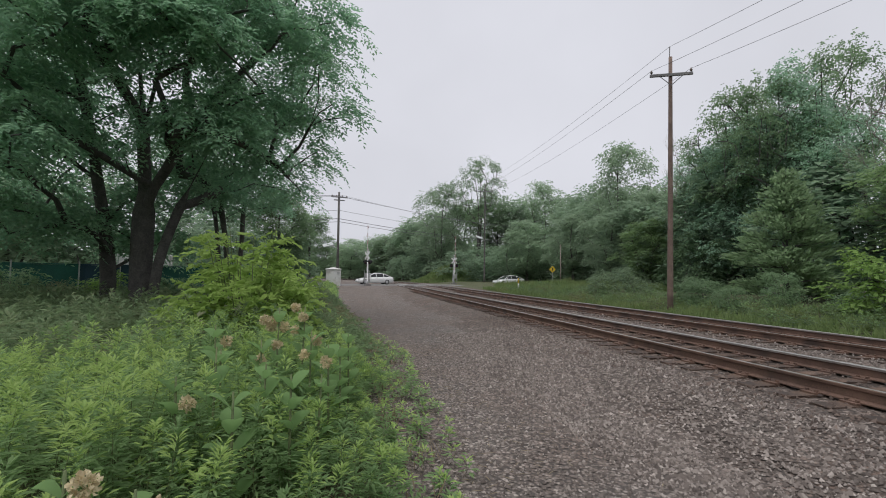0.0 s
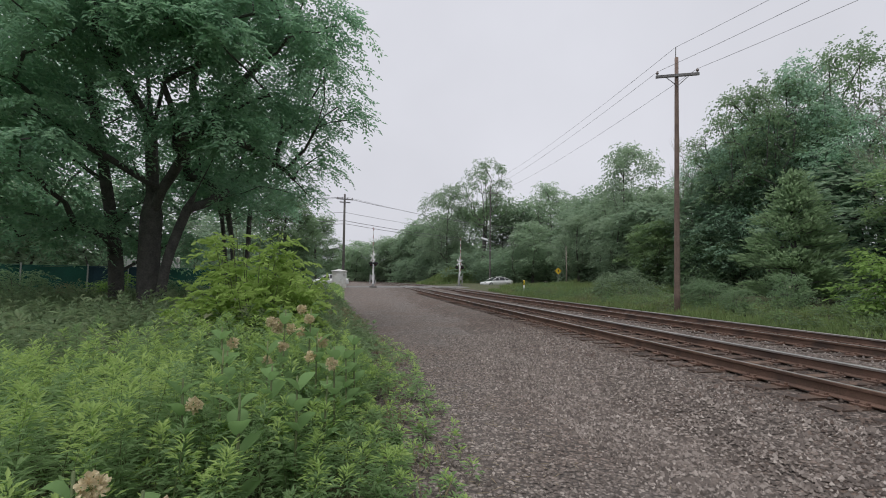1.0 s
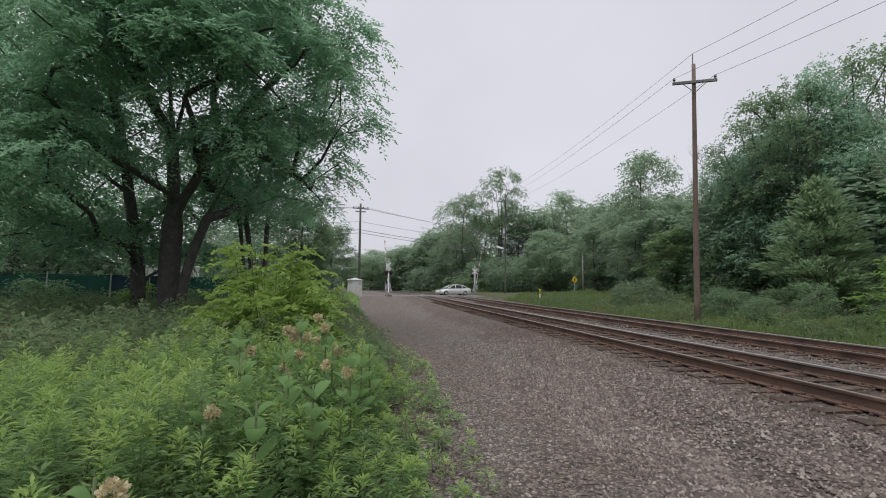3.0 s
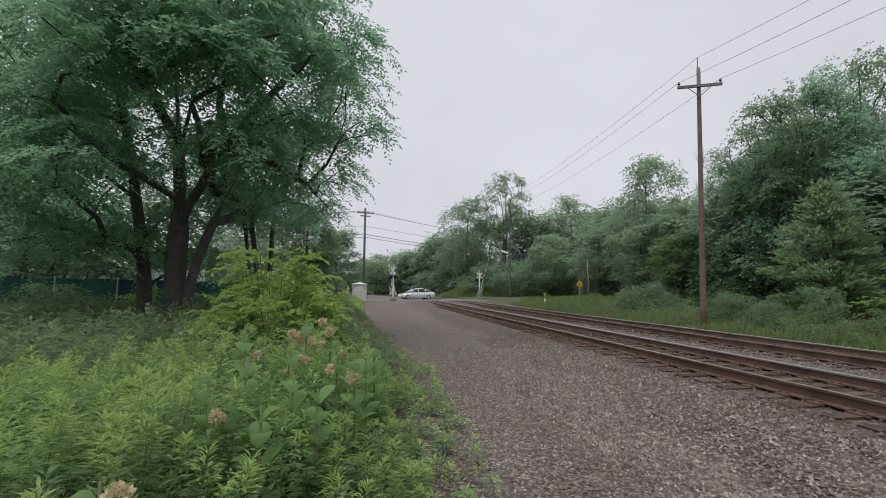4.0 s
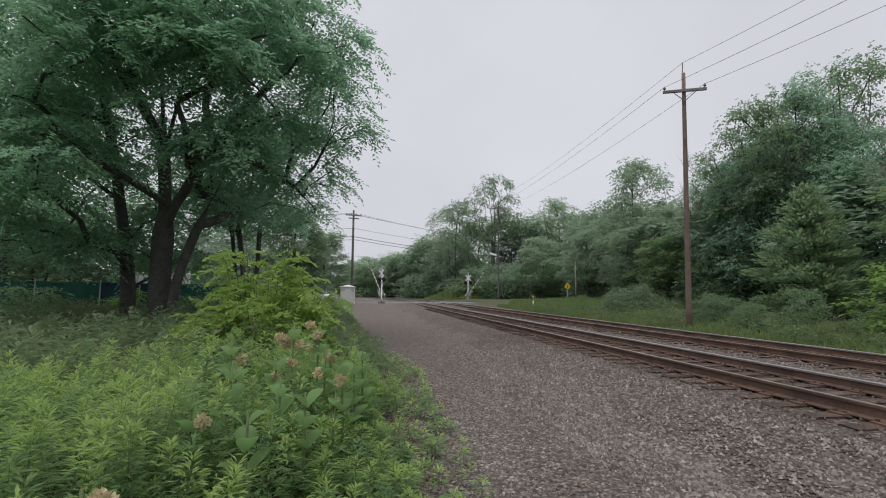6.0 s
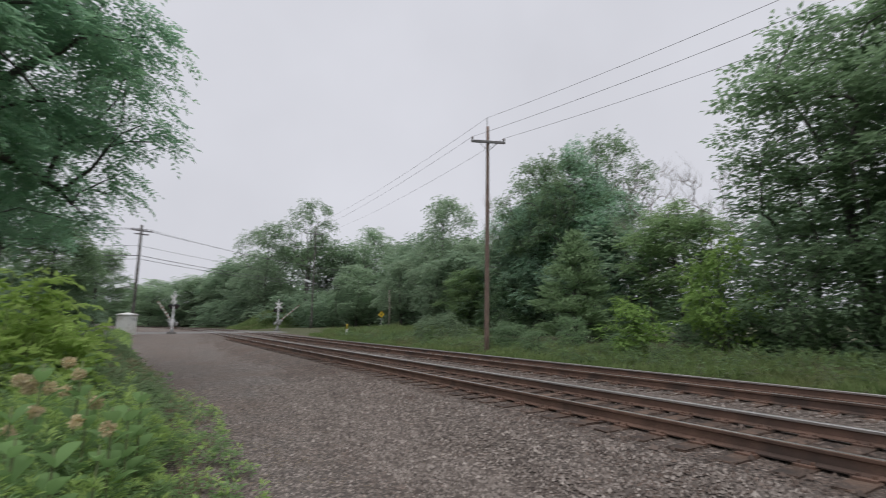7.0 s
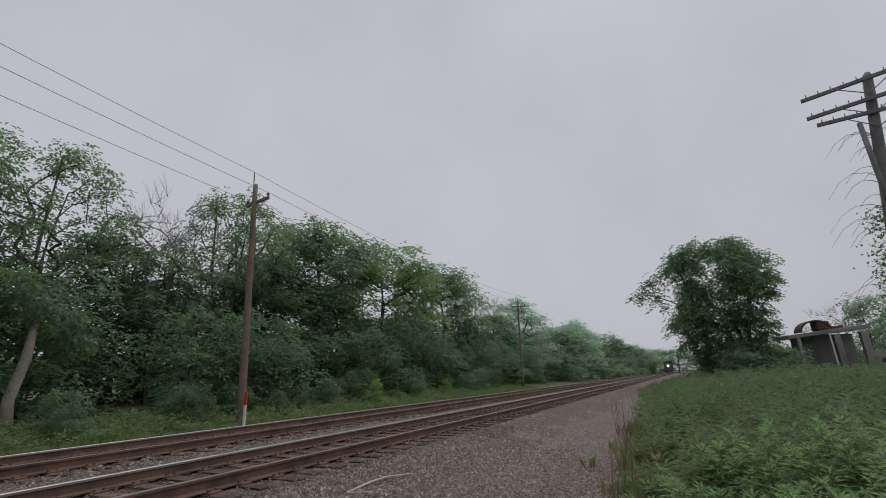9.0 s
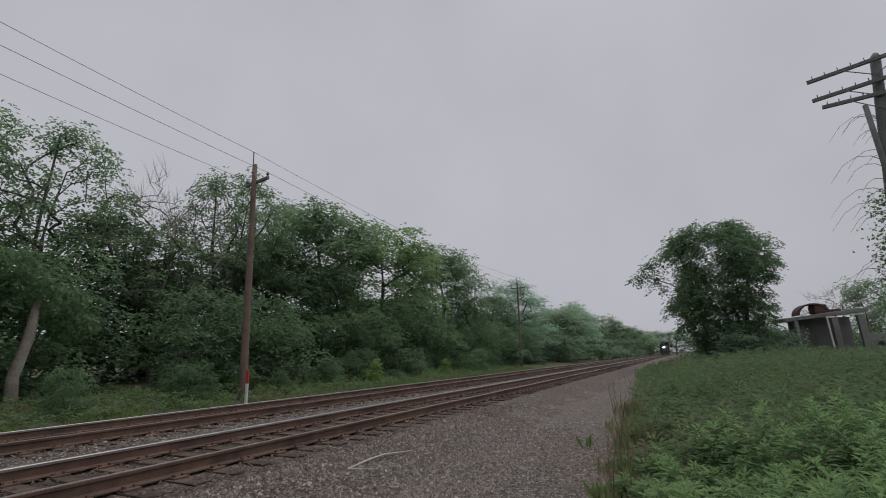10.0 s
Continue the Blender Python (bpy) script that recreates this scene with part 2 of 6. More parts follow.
M_BLOOM = foliage("faded_bloom", (0.60, 0.50, 0.32), (0.86, 0.77, 0.54), glow=0.35)
M_YOUNG = foliage("sapling_leaf", (0.190, 0.320, 0.090), (0.330, 0.480, 0.150), glow=0.5)
M_DRY = surface("dry_stalk", (0.15, 0.11, 0.08), (0.25, 0.19, 0.14), 8.0, 0.9, 30, 0.2, 0.003)
M_TIP = foliage("shoot_tip", (0.300, 0.450, 0.140), (0.480, 0.620, 0.220), glow=0.5)
M_STEM = surface("stem", (0.10, 0.14, 0.06), (0.16, 0.19, 0.08), 8.0, 0.8, 30, 0.2, 0.003)
M_WHITE = surface("white_paint", (0.66, 0.66, 0.66), (0.78, 0.78, 0.77), 1.5, 0.5, 40, 0.05, 0.002, c=(0.55, 0.53, 0.50), cscale=1.2)
M_SILVER = surface("silver_metal", (0.42, 0.42, 0.43), (0.55, 0.55, 0.56), 3.0, 0.45, 60, 0.05, 0.002, metal=0.5)
M_CARPAINT = surface("silver_paint", (0.68, 0.69, 0.70), (0.74, 0.75, 0.76), 1.0, 0.3, 60, 0, metal=0.2, coat=0.6)
M_CARWHITE = surface("pearl_paint", (0.74, 0.75, 0.75), (0.80, 0.80, 0.80), 1.0, 0.3, 60, 0, metal=0.1, coat=0.6)
M_DARKGLASS = surface("dark_glass", (0.02, 0.022, 0.025), (0.03, 0.032, 0.035), 1.0, 0.08, 20, 0)
M_TYRE = surface("tyre", (0.02, 0.02, 0.02), (0.035, 0.035, 0.035), 5.0, 0.85, 60, 0.2, 0.003)
M_BLACK = surface("black_paint", (0.018, 0.018, 0.02), (0.035, 0.035, 0.036), 3.0, 0.5, 60, 0.1, 0.002)
# Greyer than black: haze put into the paint so the body recedes.
M_LOCO = surface("hazed_loco_paint", (0.055, 0.062, 0.060), (0.095, 0.105, 0.100), 2.0, 0.6, 40, 0.1, 0.004)
M_FEATHER = surface("grey_feather", (0.11, 0.105, 0.105), (0.18, 0.17, 0.17), 20.0, 0.8, 120, 0.1, 0.001)
M_RED = surface("red_paint", (0.42, 0.045, 0.03), (0.52, 0.07, 0.045), 3.0, 0.5, 60, 0.1, 0.002)
M_FADERED = surface("faded_red", (0.40, 0.24, 0.22), (0.48, 0.30, 0.27), 3.0, 0.6, 60, 0.1, 0.002)
M_YELLOW = surface("yellow_paint", (0.62, 0.42, 0.03), (0.72, 0.50, 0.05), 3.0, 0.5, 60, 0.1, 0.002)
M_LENS = surface("red_lens", (0.10, 0.012, 0.01), (0.14, 0.02, 0.015), 3.0, 0.15, 60, 0)
M_LAMPGLASS = surface("lamp_glass", (0.55, 0.56, 0.57), (0.65, 0.66, 0.66), 3.0, 0.12, 60, 0)
M_FENCE = surface("green_sheeting", (0.012, 0.085, 0.065), (0.022, 0.125, 0.095), 1.5, 0.7, 20, 0.3, 0.02)
M_NAVY = surface("navy_tarp", (0.012, 0.04, 0.065), (0.02, 0.06, 0.09), 1.5, 0.7, 20, 0.3, 0.02)
M_CONCRETE = surface("weathered_concrete", (0.19, 0.187, 0.187), (0.31, 0.30, 0.295), 1.0, 0.9, 25, 0.4, 0.02, c=(0.16, 0.15, 0.14))
M_WRECK = surface("rusted_metal", (0.075, 0.04, 0.032), (0.13, 0.07, 0.05), 2.0, 0.85, 25, 0.4, 0.01)
M_HEADLIGHT = shine("headlight", (1.0, 0.93, 0.78), 60.0)
M_SKYLAMP = surface("lamp_housing", (0.40, 0.42, 0.43), (0.50, 0.52, 0.52), 3.0, 0.5, 60, 0, metal=0.2)
M_TWINE = surface("pale_twig", (0.50, 0.46, 0.42), (0.62, 0.58, 0.53), 6.0, 0.8, 60, 0.2, 0.003)


# ---- mesh tools ----
class Build:
    """Collects vertices and faces of one mesh."""

    def __init__(self):
        self.v, self.f, self.m = [], [], []

    def add(self, verts, faces, m=0, mat=None):
        o = len(self.v)
        self.v += [tuple(mat @ Vector(p)) for p in verts] if mat is not None else [tuple(p) for p in verts]
        self.f += [tuple(i + o for i in f) for f in faces]
        self.m += [m] * len(faces)

    def box(self, c, s, m=0, mat=None, ch=0.0):
        """A box of centre c and size s; ch: the width of its chamfered edges."""
        hx, hy, hz = s[0] / 2, s[1] / 2, s[2] / 2
        if ch <= 0:
            vs = [(c[0] + a * hx, c[1] + b * hy, c[2] + d * hz) for a in (-1, 1) for b in (-1, 1) for d in (-1, 1)]
            fs = [(0, 1, 3, 2), (4, 6, 7, 5), (0, 4, 5, 1), (2, 3, 7, 6), (0, 2, 6, 4), (1, 5, 7, 3)]
            self.add(vs, fs, m, mat)
            return
        bm = bmesh.new()
        bmesh.ops.create_cube(bm, size=1.0, matrix=Matrix.Translation(c) @ Matrix.Diagonal((s[0], s[1], s[2], 1)))
        bmesh.ops.bevel(bm, geom=bm.edges[:], offset=ch, segments=2, affect="EDGES", profile=0.5)
        bm.verts.index_update()
        self.add([p.co.copy() for p in bm.verts], [[p.index for p in f.verts] for f in bm.faces], m, mat)
        bm.free()

    def tube(self, pts, radii, seg=8, m=0, mat=None, caps=True):
        """A tapered tube along the points."""
        pts = [Vector(p) for p in pts]
        vs, fs = [], []
        for i, p in enumerate(pts):
            d = (pts[min(i + 1, len(pts) - 1)] - pts[max(i - 1, 0)]).normalized()
            a = d.orthogonal() if i == 0 else a - d * a.dot(d)
            a.normalize()
            b = d.cross(a)
            r = radii[i] if isinstance(radii, (list, tuple)) else radii
            for k in range(seg):
                w = 2 * math.pi * k / seg
                vs.append(p + r * (math.cos(w) * a + math.sin(w) * b))
        for i in range(len(pts) - 1):
            for k in range(seg):
                j = (k + 1) % seg
                fs.append((i * seg + k, i * seg + j, (i + 1) * seg + j, (i + 1) * seg + k))
        if caps:
            fs.append(tuple(range(seg - 1, -1, -1)))
            fs.append(tuple((len(pts) - 1) * seg + k for k in range(seg)))
        self.add(vs, fs, m, mat)

    def lathe(self, axis_pts, radii, seg=16, m=0, mat=None):
        self.tube(axis_pts, radii, seg, m, mat)

    def mesh(self, name, mats, smooth=False):
        me = bpy.data.meshes.new(name)
        me.from_pydata(self.v, [], self.f)
        for k in mats if isinstance(mats, (list, tuple)) else [mats]:
            me.materials.append(k)
        me.polygons.foreach_set("material_index", self.m)
        me.polygons.foreach_set("use_smooth", [smooth] * len(self.f))
        me.update()
        return me


def part(name, b, mats, parent=None, label="", smooth=False, at=None):
    """Links what was built as one mesh object, under a thing or a part."""
    ob = new(name, b.mesh(name, mats, smooth) if isinstance(b, Build) else b)
    if parent is not None:
        ob.parent = parent
    if at is not None:
        ob.matrix_local = at
    if label:
        ob["label"] = label
    return ob


def thing(name, label, category, group="", m=None, kind=""):
    """An empty at the base of a thing, which parents its parts."""
    ob = new(name)
    ob.empty_display_size = 0.2
    if m is not None:
        ob.matrix_basis = m
    return tagged(ob, label, category, group, kind)


def leaf_mesh(name, pos, along, side, length, width, mats, index=None, fold=0.25):
    """One folded blade for each row: at pos, pointing along, spread to the side."""
    n = len(pos)
    along = along / (np.linalg.norm(along, axis=1)[:, None] + 1e-9)
    side = side - along * (side * along).sum(1)[:, None]
    side = side / (np.linalg.norm(side, axis=1)[:, None] + 1e-9)
    up = np.cross(along, side)
    length = np.broadcast_to(length, (n,))[:, None]
    width = np.broadcast_to(width, (n,))[:, None]
    v = np.empty((n, 4, 3))
    v[:, 0] = pos
    v[:, 1] = pos + along * length * 0.5 + side * width * 0.5 + up * width * fold
    v[:, 2] = pos + along * length - up * np.minimum(length * 0.12, width * 0.35)
    v[:, 3] = pos + along * length * 0.5 - side * width * 0.5 + up * width * fold
    idx = np.arange(n)[:, None] * 4
    tri = np.concatenate([idx + np.array([[0, 1, 2]]), idx + np.array([[0, 2, 3]])], 1).reshape(-1, 3)
    me = bpy.data.meshes.new(name)
    me.vertices.add(4 * n)
    me.vertices.foreach_set("co", v.reshape(-1))
    me.loops.add(len(tri) * 3)
    me.loops.foreach_set("vertex_index", tri.reshape(-1).astype(np.int32))
    me.polygons.add(len(tri))
    me.polygons.foreach_set("loop_start", np.arange(len(tri), dtype=np.int32) * 3)
    me.polygons.foreach_set("loop_total", np.full(len(tri), 3, dtype=np.int32))
    for k in mats:
        me.materials.append(k)
    if index is not None:
        me.polygons.foreach_set("material_index", np.repeat(index, 2).astype(np.int32))
    me.update(calc_edges=True)
    return me


def unit(rng, n):
    d = rng.normal(size=(n, 3))
    return d / np.linalg.norm(d, axis=1)[:, None]


# ---- the lie of the land ----
def ease(t):
    t = min(max(t, 0.0), 1.0)
    return t * t * (3 - 2 * t)


def bend(y):
    """How far the line swings aside past the crossing."""
    return -max(0.0, y - 62.0) ** 2 / 460.0


def ground_z(x, y):
    ramp = 0.36 * ease((y - 26) / 24)
    x = x - bend(y)
    z = ramp + (0.222 - ramp) * ease((x - 3.0) / 2.0) if ramp < 0.222 else ramp
    z += (max(ramp, 0.02) - 0.222) * ease((x - 11.9) / 1.5) if ramp < 0.222 else 0.0
    z += 0.35 * ease((x - 13.5) / 5.0) + 0.3 * ease((x - 19) / 10)
    if x < 0:
        z += 0.05 * noise.noise((x * 0.3, y * 0.3, 0))
    z += 0.35 * ease((-y - 6) / 20) * ease((-x + 1.0) / 6)
    return z


def weed_edge(y):
    """The line where the weeds end and the gravel begins."""
    pts = ((-200, 3.6), (-60, 3.6), (-36, 3.2), (-13, 1.35), (-6, 0.75), (-3, 0.1), (-1, -0.9), (1, -0.9), (2.2, 0.0), (3.6, 0.42), (9, 0.6), (13, 0.3), (25, -0.55), (46, -1.3), (56, -1.6), (400, -1.6))
    for (y0, x0), (y1, x1) in zip(pts, pts[1:]):
        if y <= y1:
            return x0 + (x1 - x0) * (y - y0) / (y1 - y0)
    return pts[-1][1]


def build_ground():
    xs = [-900, -400, -150, -60, -30, -18] + [-12 + 0.8 * i for i in range(13)] + [-1.8 + 0.3 * i for i in range(54)] + [15, 16, 17, 18.5, 20, 23, 27, 35, 60, 150, 400, 900]
    ys = [-1200, -600, -300, -200, -140, -100, -75, -55, -45, -38, -32, -27] + [-23 + 0.8 * i for i in range(58)] + [24 + 2 * i for i in range(21)] + [70, 80, 95, 115, 150, 200, 300, 600, 1200]
    b = Build()
    nx = len(xs)
    for y in ys:
        for x in xs:
            xx = x + (bend(y) if abs(x) < 30 and y < 160 else 0)
            jit = 0.015 * noise.noise((x * 2.1, y * 2.1, 3)) if abs(x) < 14 else 0
            b.v.append((xx, y, ground_z(xx, y) + jit))
    for j in range(len(ys) - 1):
        for i in range(nx - 1):
            b.f.append((j * nx + i, j * nx + i + 1, (j + 1) * nx + i + 1, (j + 1) * nx + i))
            cx, cy = (xs[i] + xs[i + 1]) / 2, (ys[j] + ys[j + 1]) / 2
            wob = 0.25 * noise.noise((cx * 0.9, cy * 0.9, 7))
            rag = 1.1 * noise.noise((cx * 1.3, cy * 0.8, 4))
            k = 0
            if weed_edge(cy) - 0.25 + wob < cx < 12.9 + wob:
                k = 2 if cx > 3.6 + rag else 1
                if min(abs(cx - 6.475), abs(cx - 10.27)) < 0.85:
                    k = 3
            b.m.append(k)
    ob = new("ground", b.mesh("ground", [M_SOIL, M_PATH, M_BALLAST, M_FOURFOOT], True))
    tagged(ob, "grassy soil with a grey gravel walk beside the ballast", "ground", kind="structure")


build_ground()


# ---- road and crossing ----
ROAD_MID, ROAD_DIR = Vector((6.5, 60.2, 0)), Vector((0.970, 0.243, 0))
ROAD_ACROSS = Vector((-0.243, 0.970, 0))


def build_road():
    b = Build()
    rows = []
    for i in range(-34, 60):
        s = i * 1.6
        row = []
        for w in (-3.6, -3.2, -1.2, 0, 1.2, 3.2, 3.6):
            p = ROAD_MID + ROAD_DIR * s + ROAD_ACROSS * w
            z = 0.415 - 0.012 * max(0.0, abs(s) - 9) * (1 if s < 0 else 0.15) - (0.12 if abs(w) > 3.3 else 0.0)
            row.append((p.x, p.y, z + 0.004 * noise.noise((p.x, p.y, 0))))
        rows.append(row)
    n = len(rows[0])
    for r in rows:
        b.v += r
    for i in range(len(rows) - 1):
        for k in range(n - 1):
            b.f.append((i * n + k, (i + 1) * n + k, (i + 1) * n + k + 1, i * n + k + 1))
            b.m.append(0)
    tagged(new("road", b.mesh("road", M_ASPHALT, True)), "pale worn asphalt road over the level crossing", "road", kind="structure")


build_road()


# ---- railway tracks ----
RAIL_TOP = 0.43
SECTION = [(-0.07, 0.0), (0.07, 0.0), (0.07, 0.014), (0.012, 0.034), (0.009, 0.12), (0.034, 0.135), (0.036, 0.165), (0.026, 0.172),
           (-0.026, 0.172), (-0.036, 0.165), (-0.034, 0.135), (-0.009, 0.12), (-0.012, 0.034), (-0.07, 0.014)]


def rail_mesh(x0, side):
    """One rail; side tells on which side the flanges have worn its head bright."""
    worn = (7, 8, 9) if side > 0 else (5, 6, 7)
    b = Build()
    ys = [-340, -150, -60, -20, 0, 20, 40, 62] + [62 + 6 * i for i in range(1, 19)]
    n = len(SECTION)
    for y in ys:
        for sx, sz in SECTION:
            b.v.append((x0 + bend(y) + sx * 1.08, y, RAIL_TOP - 0.172 + sz))
    for j in range(len(ys) - 1):
        for k in range(n):
            k2 = (k + 1) % n
            b.f.append((j * n + k, j * n + k2, (j + 1) * n + k2, (j + 1) * n + k))
            b.m.append(1 if k in worn else 0)
    return b


def tie_mesh(seed):
    r = random.Random(seed)
    b = Build()
    b.box((0, 0, -0.09), (2.62, 0.225, 0.17), 0, None, 0.012)
    b.v = [(x + r.uniform(-0.012, 0.012), y + r.uniform(-0.01, 0.01), z + r.uniform(-0.008, 0.005)) for x, y, z in b.v]
    for sx in (-0.7535, 0.7535):
        b.box((sx, 0, 0.004), (0.34, 0.19, 0.022), 1)
        for dx in (-0.1, 0.1):
            for dy in (-0.06, 0.06):
                b.box((sx + dx, dy, 0.028), (0.035, 0.03, 0.03), 1)
    return b.mesh("tie", [M_TIE, M_RUST])


TIE_MESHES = [tie_mesh(i) for i in range(6)]


def build_track(name, x0, label, seed):
    r = random.Random(seed)
    t = thing(name, label, "railway track", "railway tracks", kind="structure")
    for s in (-0.7535, 0.7535):
        part("rail", rail_mesh(x0 + s, s), [M_RUST, M_STEEL], t)
    far = Build()
    y = -330.0
    while y < 160:
        yy = y + r.uniform(-0.03, 0.03)
        onroad = abs(yy - (ROAD_MID.y + (x0 - ROAD_MID.x) * 0.25)) < 3.4
        if not onroad:
            if -45 < y < 52:
                o = new("tie", TIE_MESHES[r.randrange(6)])
                o.parent = t
                o.matrix_local = pose(x0 + r.uniform(-0.05, 0.05), yy, RAIL_TOP - 0.178 + r.uniform(-0.004, 0.006), r.uniform(-0.6, 0.6), 0, r.uniform(-1.2, 1.2))
            else:
                far.box((x0 + bend(yy), yy, RAIL_TOP - 0.27), (2.6, 0.225, 0.17))
        y += 0.52
    part("far_ties", far, M_TIE, t)["kind"] = "stuff"


build_track("track_1", 6.475, "rusty rails on dark weathered wooden ties, nearer the walk", 1)
build_track("track_2", 10.27, "rusty rails on dark weathered wooden ties, beside the grass verge", 2)


def crossing_panels():
    """Rubber and timber panels between the rails where the road crosses."""
    for x0 in (6.475, 10.27):
        yc = ROAD_MID.y + (x0 - ROAD_MID.x) * 0.25
        t = thing("crossing_panel", "grey timber panels filling the crossing between rails", "crossing panel", "crossing panels", kind="structure")
        for dx, w in ((0, 1.26), (-1.08, 0.5), (1.08, 0.5)):
            b = Build()
            b.box((x0 + dx, yc, 0.40), (w, 6.6, 0.05), 0, None, 0.01)
            part("panel", b, M_ASPHALT, t)


crossing_panels()


# ---- loose stones ----
def scatter_stones(name, label, n, xr, yr, size, lift, seed, bias=0.0, mat=None):
    """Crushed stones, each an uneven angular piece set in the bed, thinning out with distance from the walk."""
    rng = np.random.default_rng(seed)
    x = rng.uniform(xr[0], xr[1], n)
    y = rng.uniform(0, 1, n) ** (1 + bias) * rng.choice([-1, 1], n)
    y = np.where(y < 0, y * -yr[0], y * yr[1])
    ok = np.array([weed_edge(b) - 0.1 < a for a, b in zip(x, y)]) & (np.hypot(x, y) > 0.6)
    for c in (6.475, 10.27):
        ok &= ~((np.abs(np.abs(x - c) - 0.7535) < 0.11))
        ok &= ~((np.abs(x - c) < 1.33) & (rng.uniform(0, 1, n) < 0.35))
    x, y = x[ok], y[ok]
    n = len(x)
    z = np.array([ground_z(a, b) for a, b in zip(x, y)]) + lift
    for c in (6.475, 10.27):
        z += np.where(np.abs(x - c) < 1.5, 0.020 * rng.uniform(0, 1, n), 0)
    base = np.array([[1, 0, 0], [0, 1, 0], [-1, 0, 0], [0, -1, 0], [0.1, 0.1, 1.05], [-0.1, -0.1, -0.7]], dtype=float)
    s = size * rng.lognormal(0, 0.3, n)
    v = base[None] * (1 + rng.uniform(-0.4, 0.35, (n, 6, 1))) + rng.uniform(-0.2, 0.2, (n, 6, 3))
    v *= s[:, None, None] * np.stack([rng.uniform(0.8, 1.4, n), rng.uniform(0.6, 1.1, n), rng.uniform(0.65, 1.15, n)], 1)[:, None, :]
    a = rng.uniform(0, 6.28, n)
    c, q = np.cos(a)[:, None], np.sin(a)[:, None]
    vx, vy = v[:, :, 0] * c - v[:, :, 1] * q, v[:, :, 0] * q + v[:, :, 1] * c
    v = np.stack([vx + x[:, None], vy + y[:, None], v[:, :, 2] + z[:, None] + s[:, None] * 0.05], 2)
    f = np.array([[0, 1, 4], [1, 2, 4], [2, 3, 4], [3, 0, 4]])
    v = v[:, :5]
    tri = (np.arange(n)[:, None, None] * 5 + f[None]).reshape(-1, 3)
    me = bpy.data.meshes.new(name)
    me.vertices.add(5 * n)
    me.vertices.foreach_set("co", v.reshape(-1))
    me.loops.add(len(tri) * 3)
    me.loops.foreach_set("vertex_index", tri.reshape(-1).astype(np.int32))
    me.polygons.add(len(tri))
    me.polygons.foreach_set("loop_start", np.arange(len(tri), dtype=np.int32) * 3)
    me.polygons.foreach_set("loop_total", np.full(len(tri), 3, dtype=np.int32))
    me.materials.append(mat or M_STONE)
    me.update(calc_edges=True)
    tagged(new(name, me), label, "gravel", kind="stuff")


scatter_stones("ballast_stones", "grey crushed ballast stones along the rails", 72000, (2.3, 4.9), (-11, 13), 0.0165, 0.004, 5, 0.5)
scatter_stones("track_stones", "rust-brown ballast stones between the nearer rails", 10000, (5.6, 7.35), (-16, 20), 0.019, 0.004, 7, 0.4, M_TRACKSTONE)
scatter_stones("track_stones", "rust-brown ballast stones between the farther rails", 8000, (9.4, 11.15), (-16, 20), 0.02, 0.004, 8, 0.4, M_TRACKSTONE)
scatter_stones("shoulder_stones", "brown-grey ballast stones beside the tie ends", 9000, (4.3, 5.7), (-13, 16), 0.018, 0.004, 9, 0.4, M_TRACKSTONE)
scatter_stones("ballast_stones", "grey ballast stones between the two tracks", 14000, (7.35, 9.4), (-16, 20), 0.02, 0.004, 10, 0.4)
scatter_stones("gravel_stones", "loose grey gravel on the walk", 50000, (0.0, 3.2), (-10, 11), 0.0125, 0.004, 6, 0.45)


# ---- poles and wires ----
def insulator(parent, x, y, z, s=1.0):
    b = Build()
    b.tube([(0, 0, 0), (0, 0, 0.05 * s), (0, 0, 0.06 * s), (0, 0, 0.11 * s), (0, 0, 0.13 * s), (0, 0, 0.18 * s)],
           [0.02 * s, 0.02 * s, 0.05 * s, 0.06 * s, 0.035 * s, 0.03 * s], 10)
    part("insulator", b, M_GLASSY, parent, smooth=True, at=pose(x, y, z))


def line_pole(m, h, arm_z, arm_len, lean=(0, 0), arm_turn=0.0, r=0.135, spike=0.55, wood=None, label="brown wooden utility pole with one crossarm beside the tracks"):
    t = thing("utility_pole", label, "utility pole", "utility poles along the railway", m)
    b = Build()
    k = 9
    b.tube([(lean[0] * i / k, lean[1] * i / k, -0.4 + (h + 0.4) * i / k) for i in range(k + 1)], [r * (1 - 0.4 * i / k) for i in range(k + 1)], 12)
    part("pole", b, wood or M_POLE, t, smooth=True)
    fx = arm_z / h
    ax, ay = lean[0] * fx, lean[1] * fx
    turn = pose(ax, ay, arm_z, 0, 0, arm_turn)
    b = Build()
    b.box((0, -0.14, 0), (arm_len, 0.1, 0.13), 0, None, 0.012)
    part("crossarm", b, M_OLDPOLE, t, at=turn)
    for s in (-1, 1):
        b = Build()
        b.tube([(s * arm_len * 0.28, -0.16, -0.04), (0, -0.14, -0.5)], 0.018, 6)
        part("brace", b, M_OLDPOLE, t, at=turn)
    for s in (-0.46, 0.46):
        c = turn @ Vector((s * arm_len, -0.14, 0.06))
        insulator(t, c.x, c.y, c.z, 1.1)
    b = Build()
    b.tube([(lean[0], lean[1] + 0.08, h - 0.35), (lean[0] + 0.03, lean[1] + 0.08, h + spike)], 0.022, 6)
    part("top_pin", b, M_OLDPOLE, t)
    ends = [turn @ Vector((s * arm_len, -0.14, 0.24)) for s in (-0.46, 0.46)]
    ends.append(Vector((lean[0] + 0.03, lean[1] + 0.08, h + spike)))
    return [m @ e for e in ends]


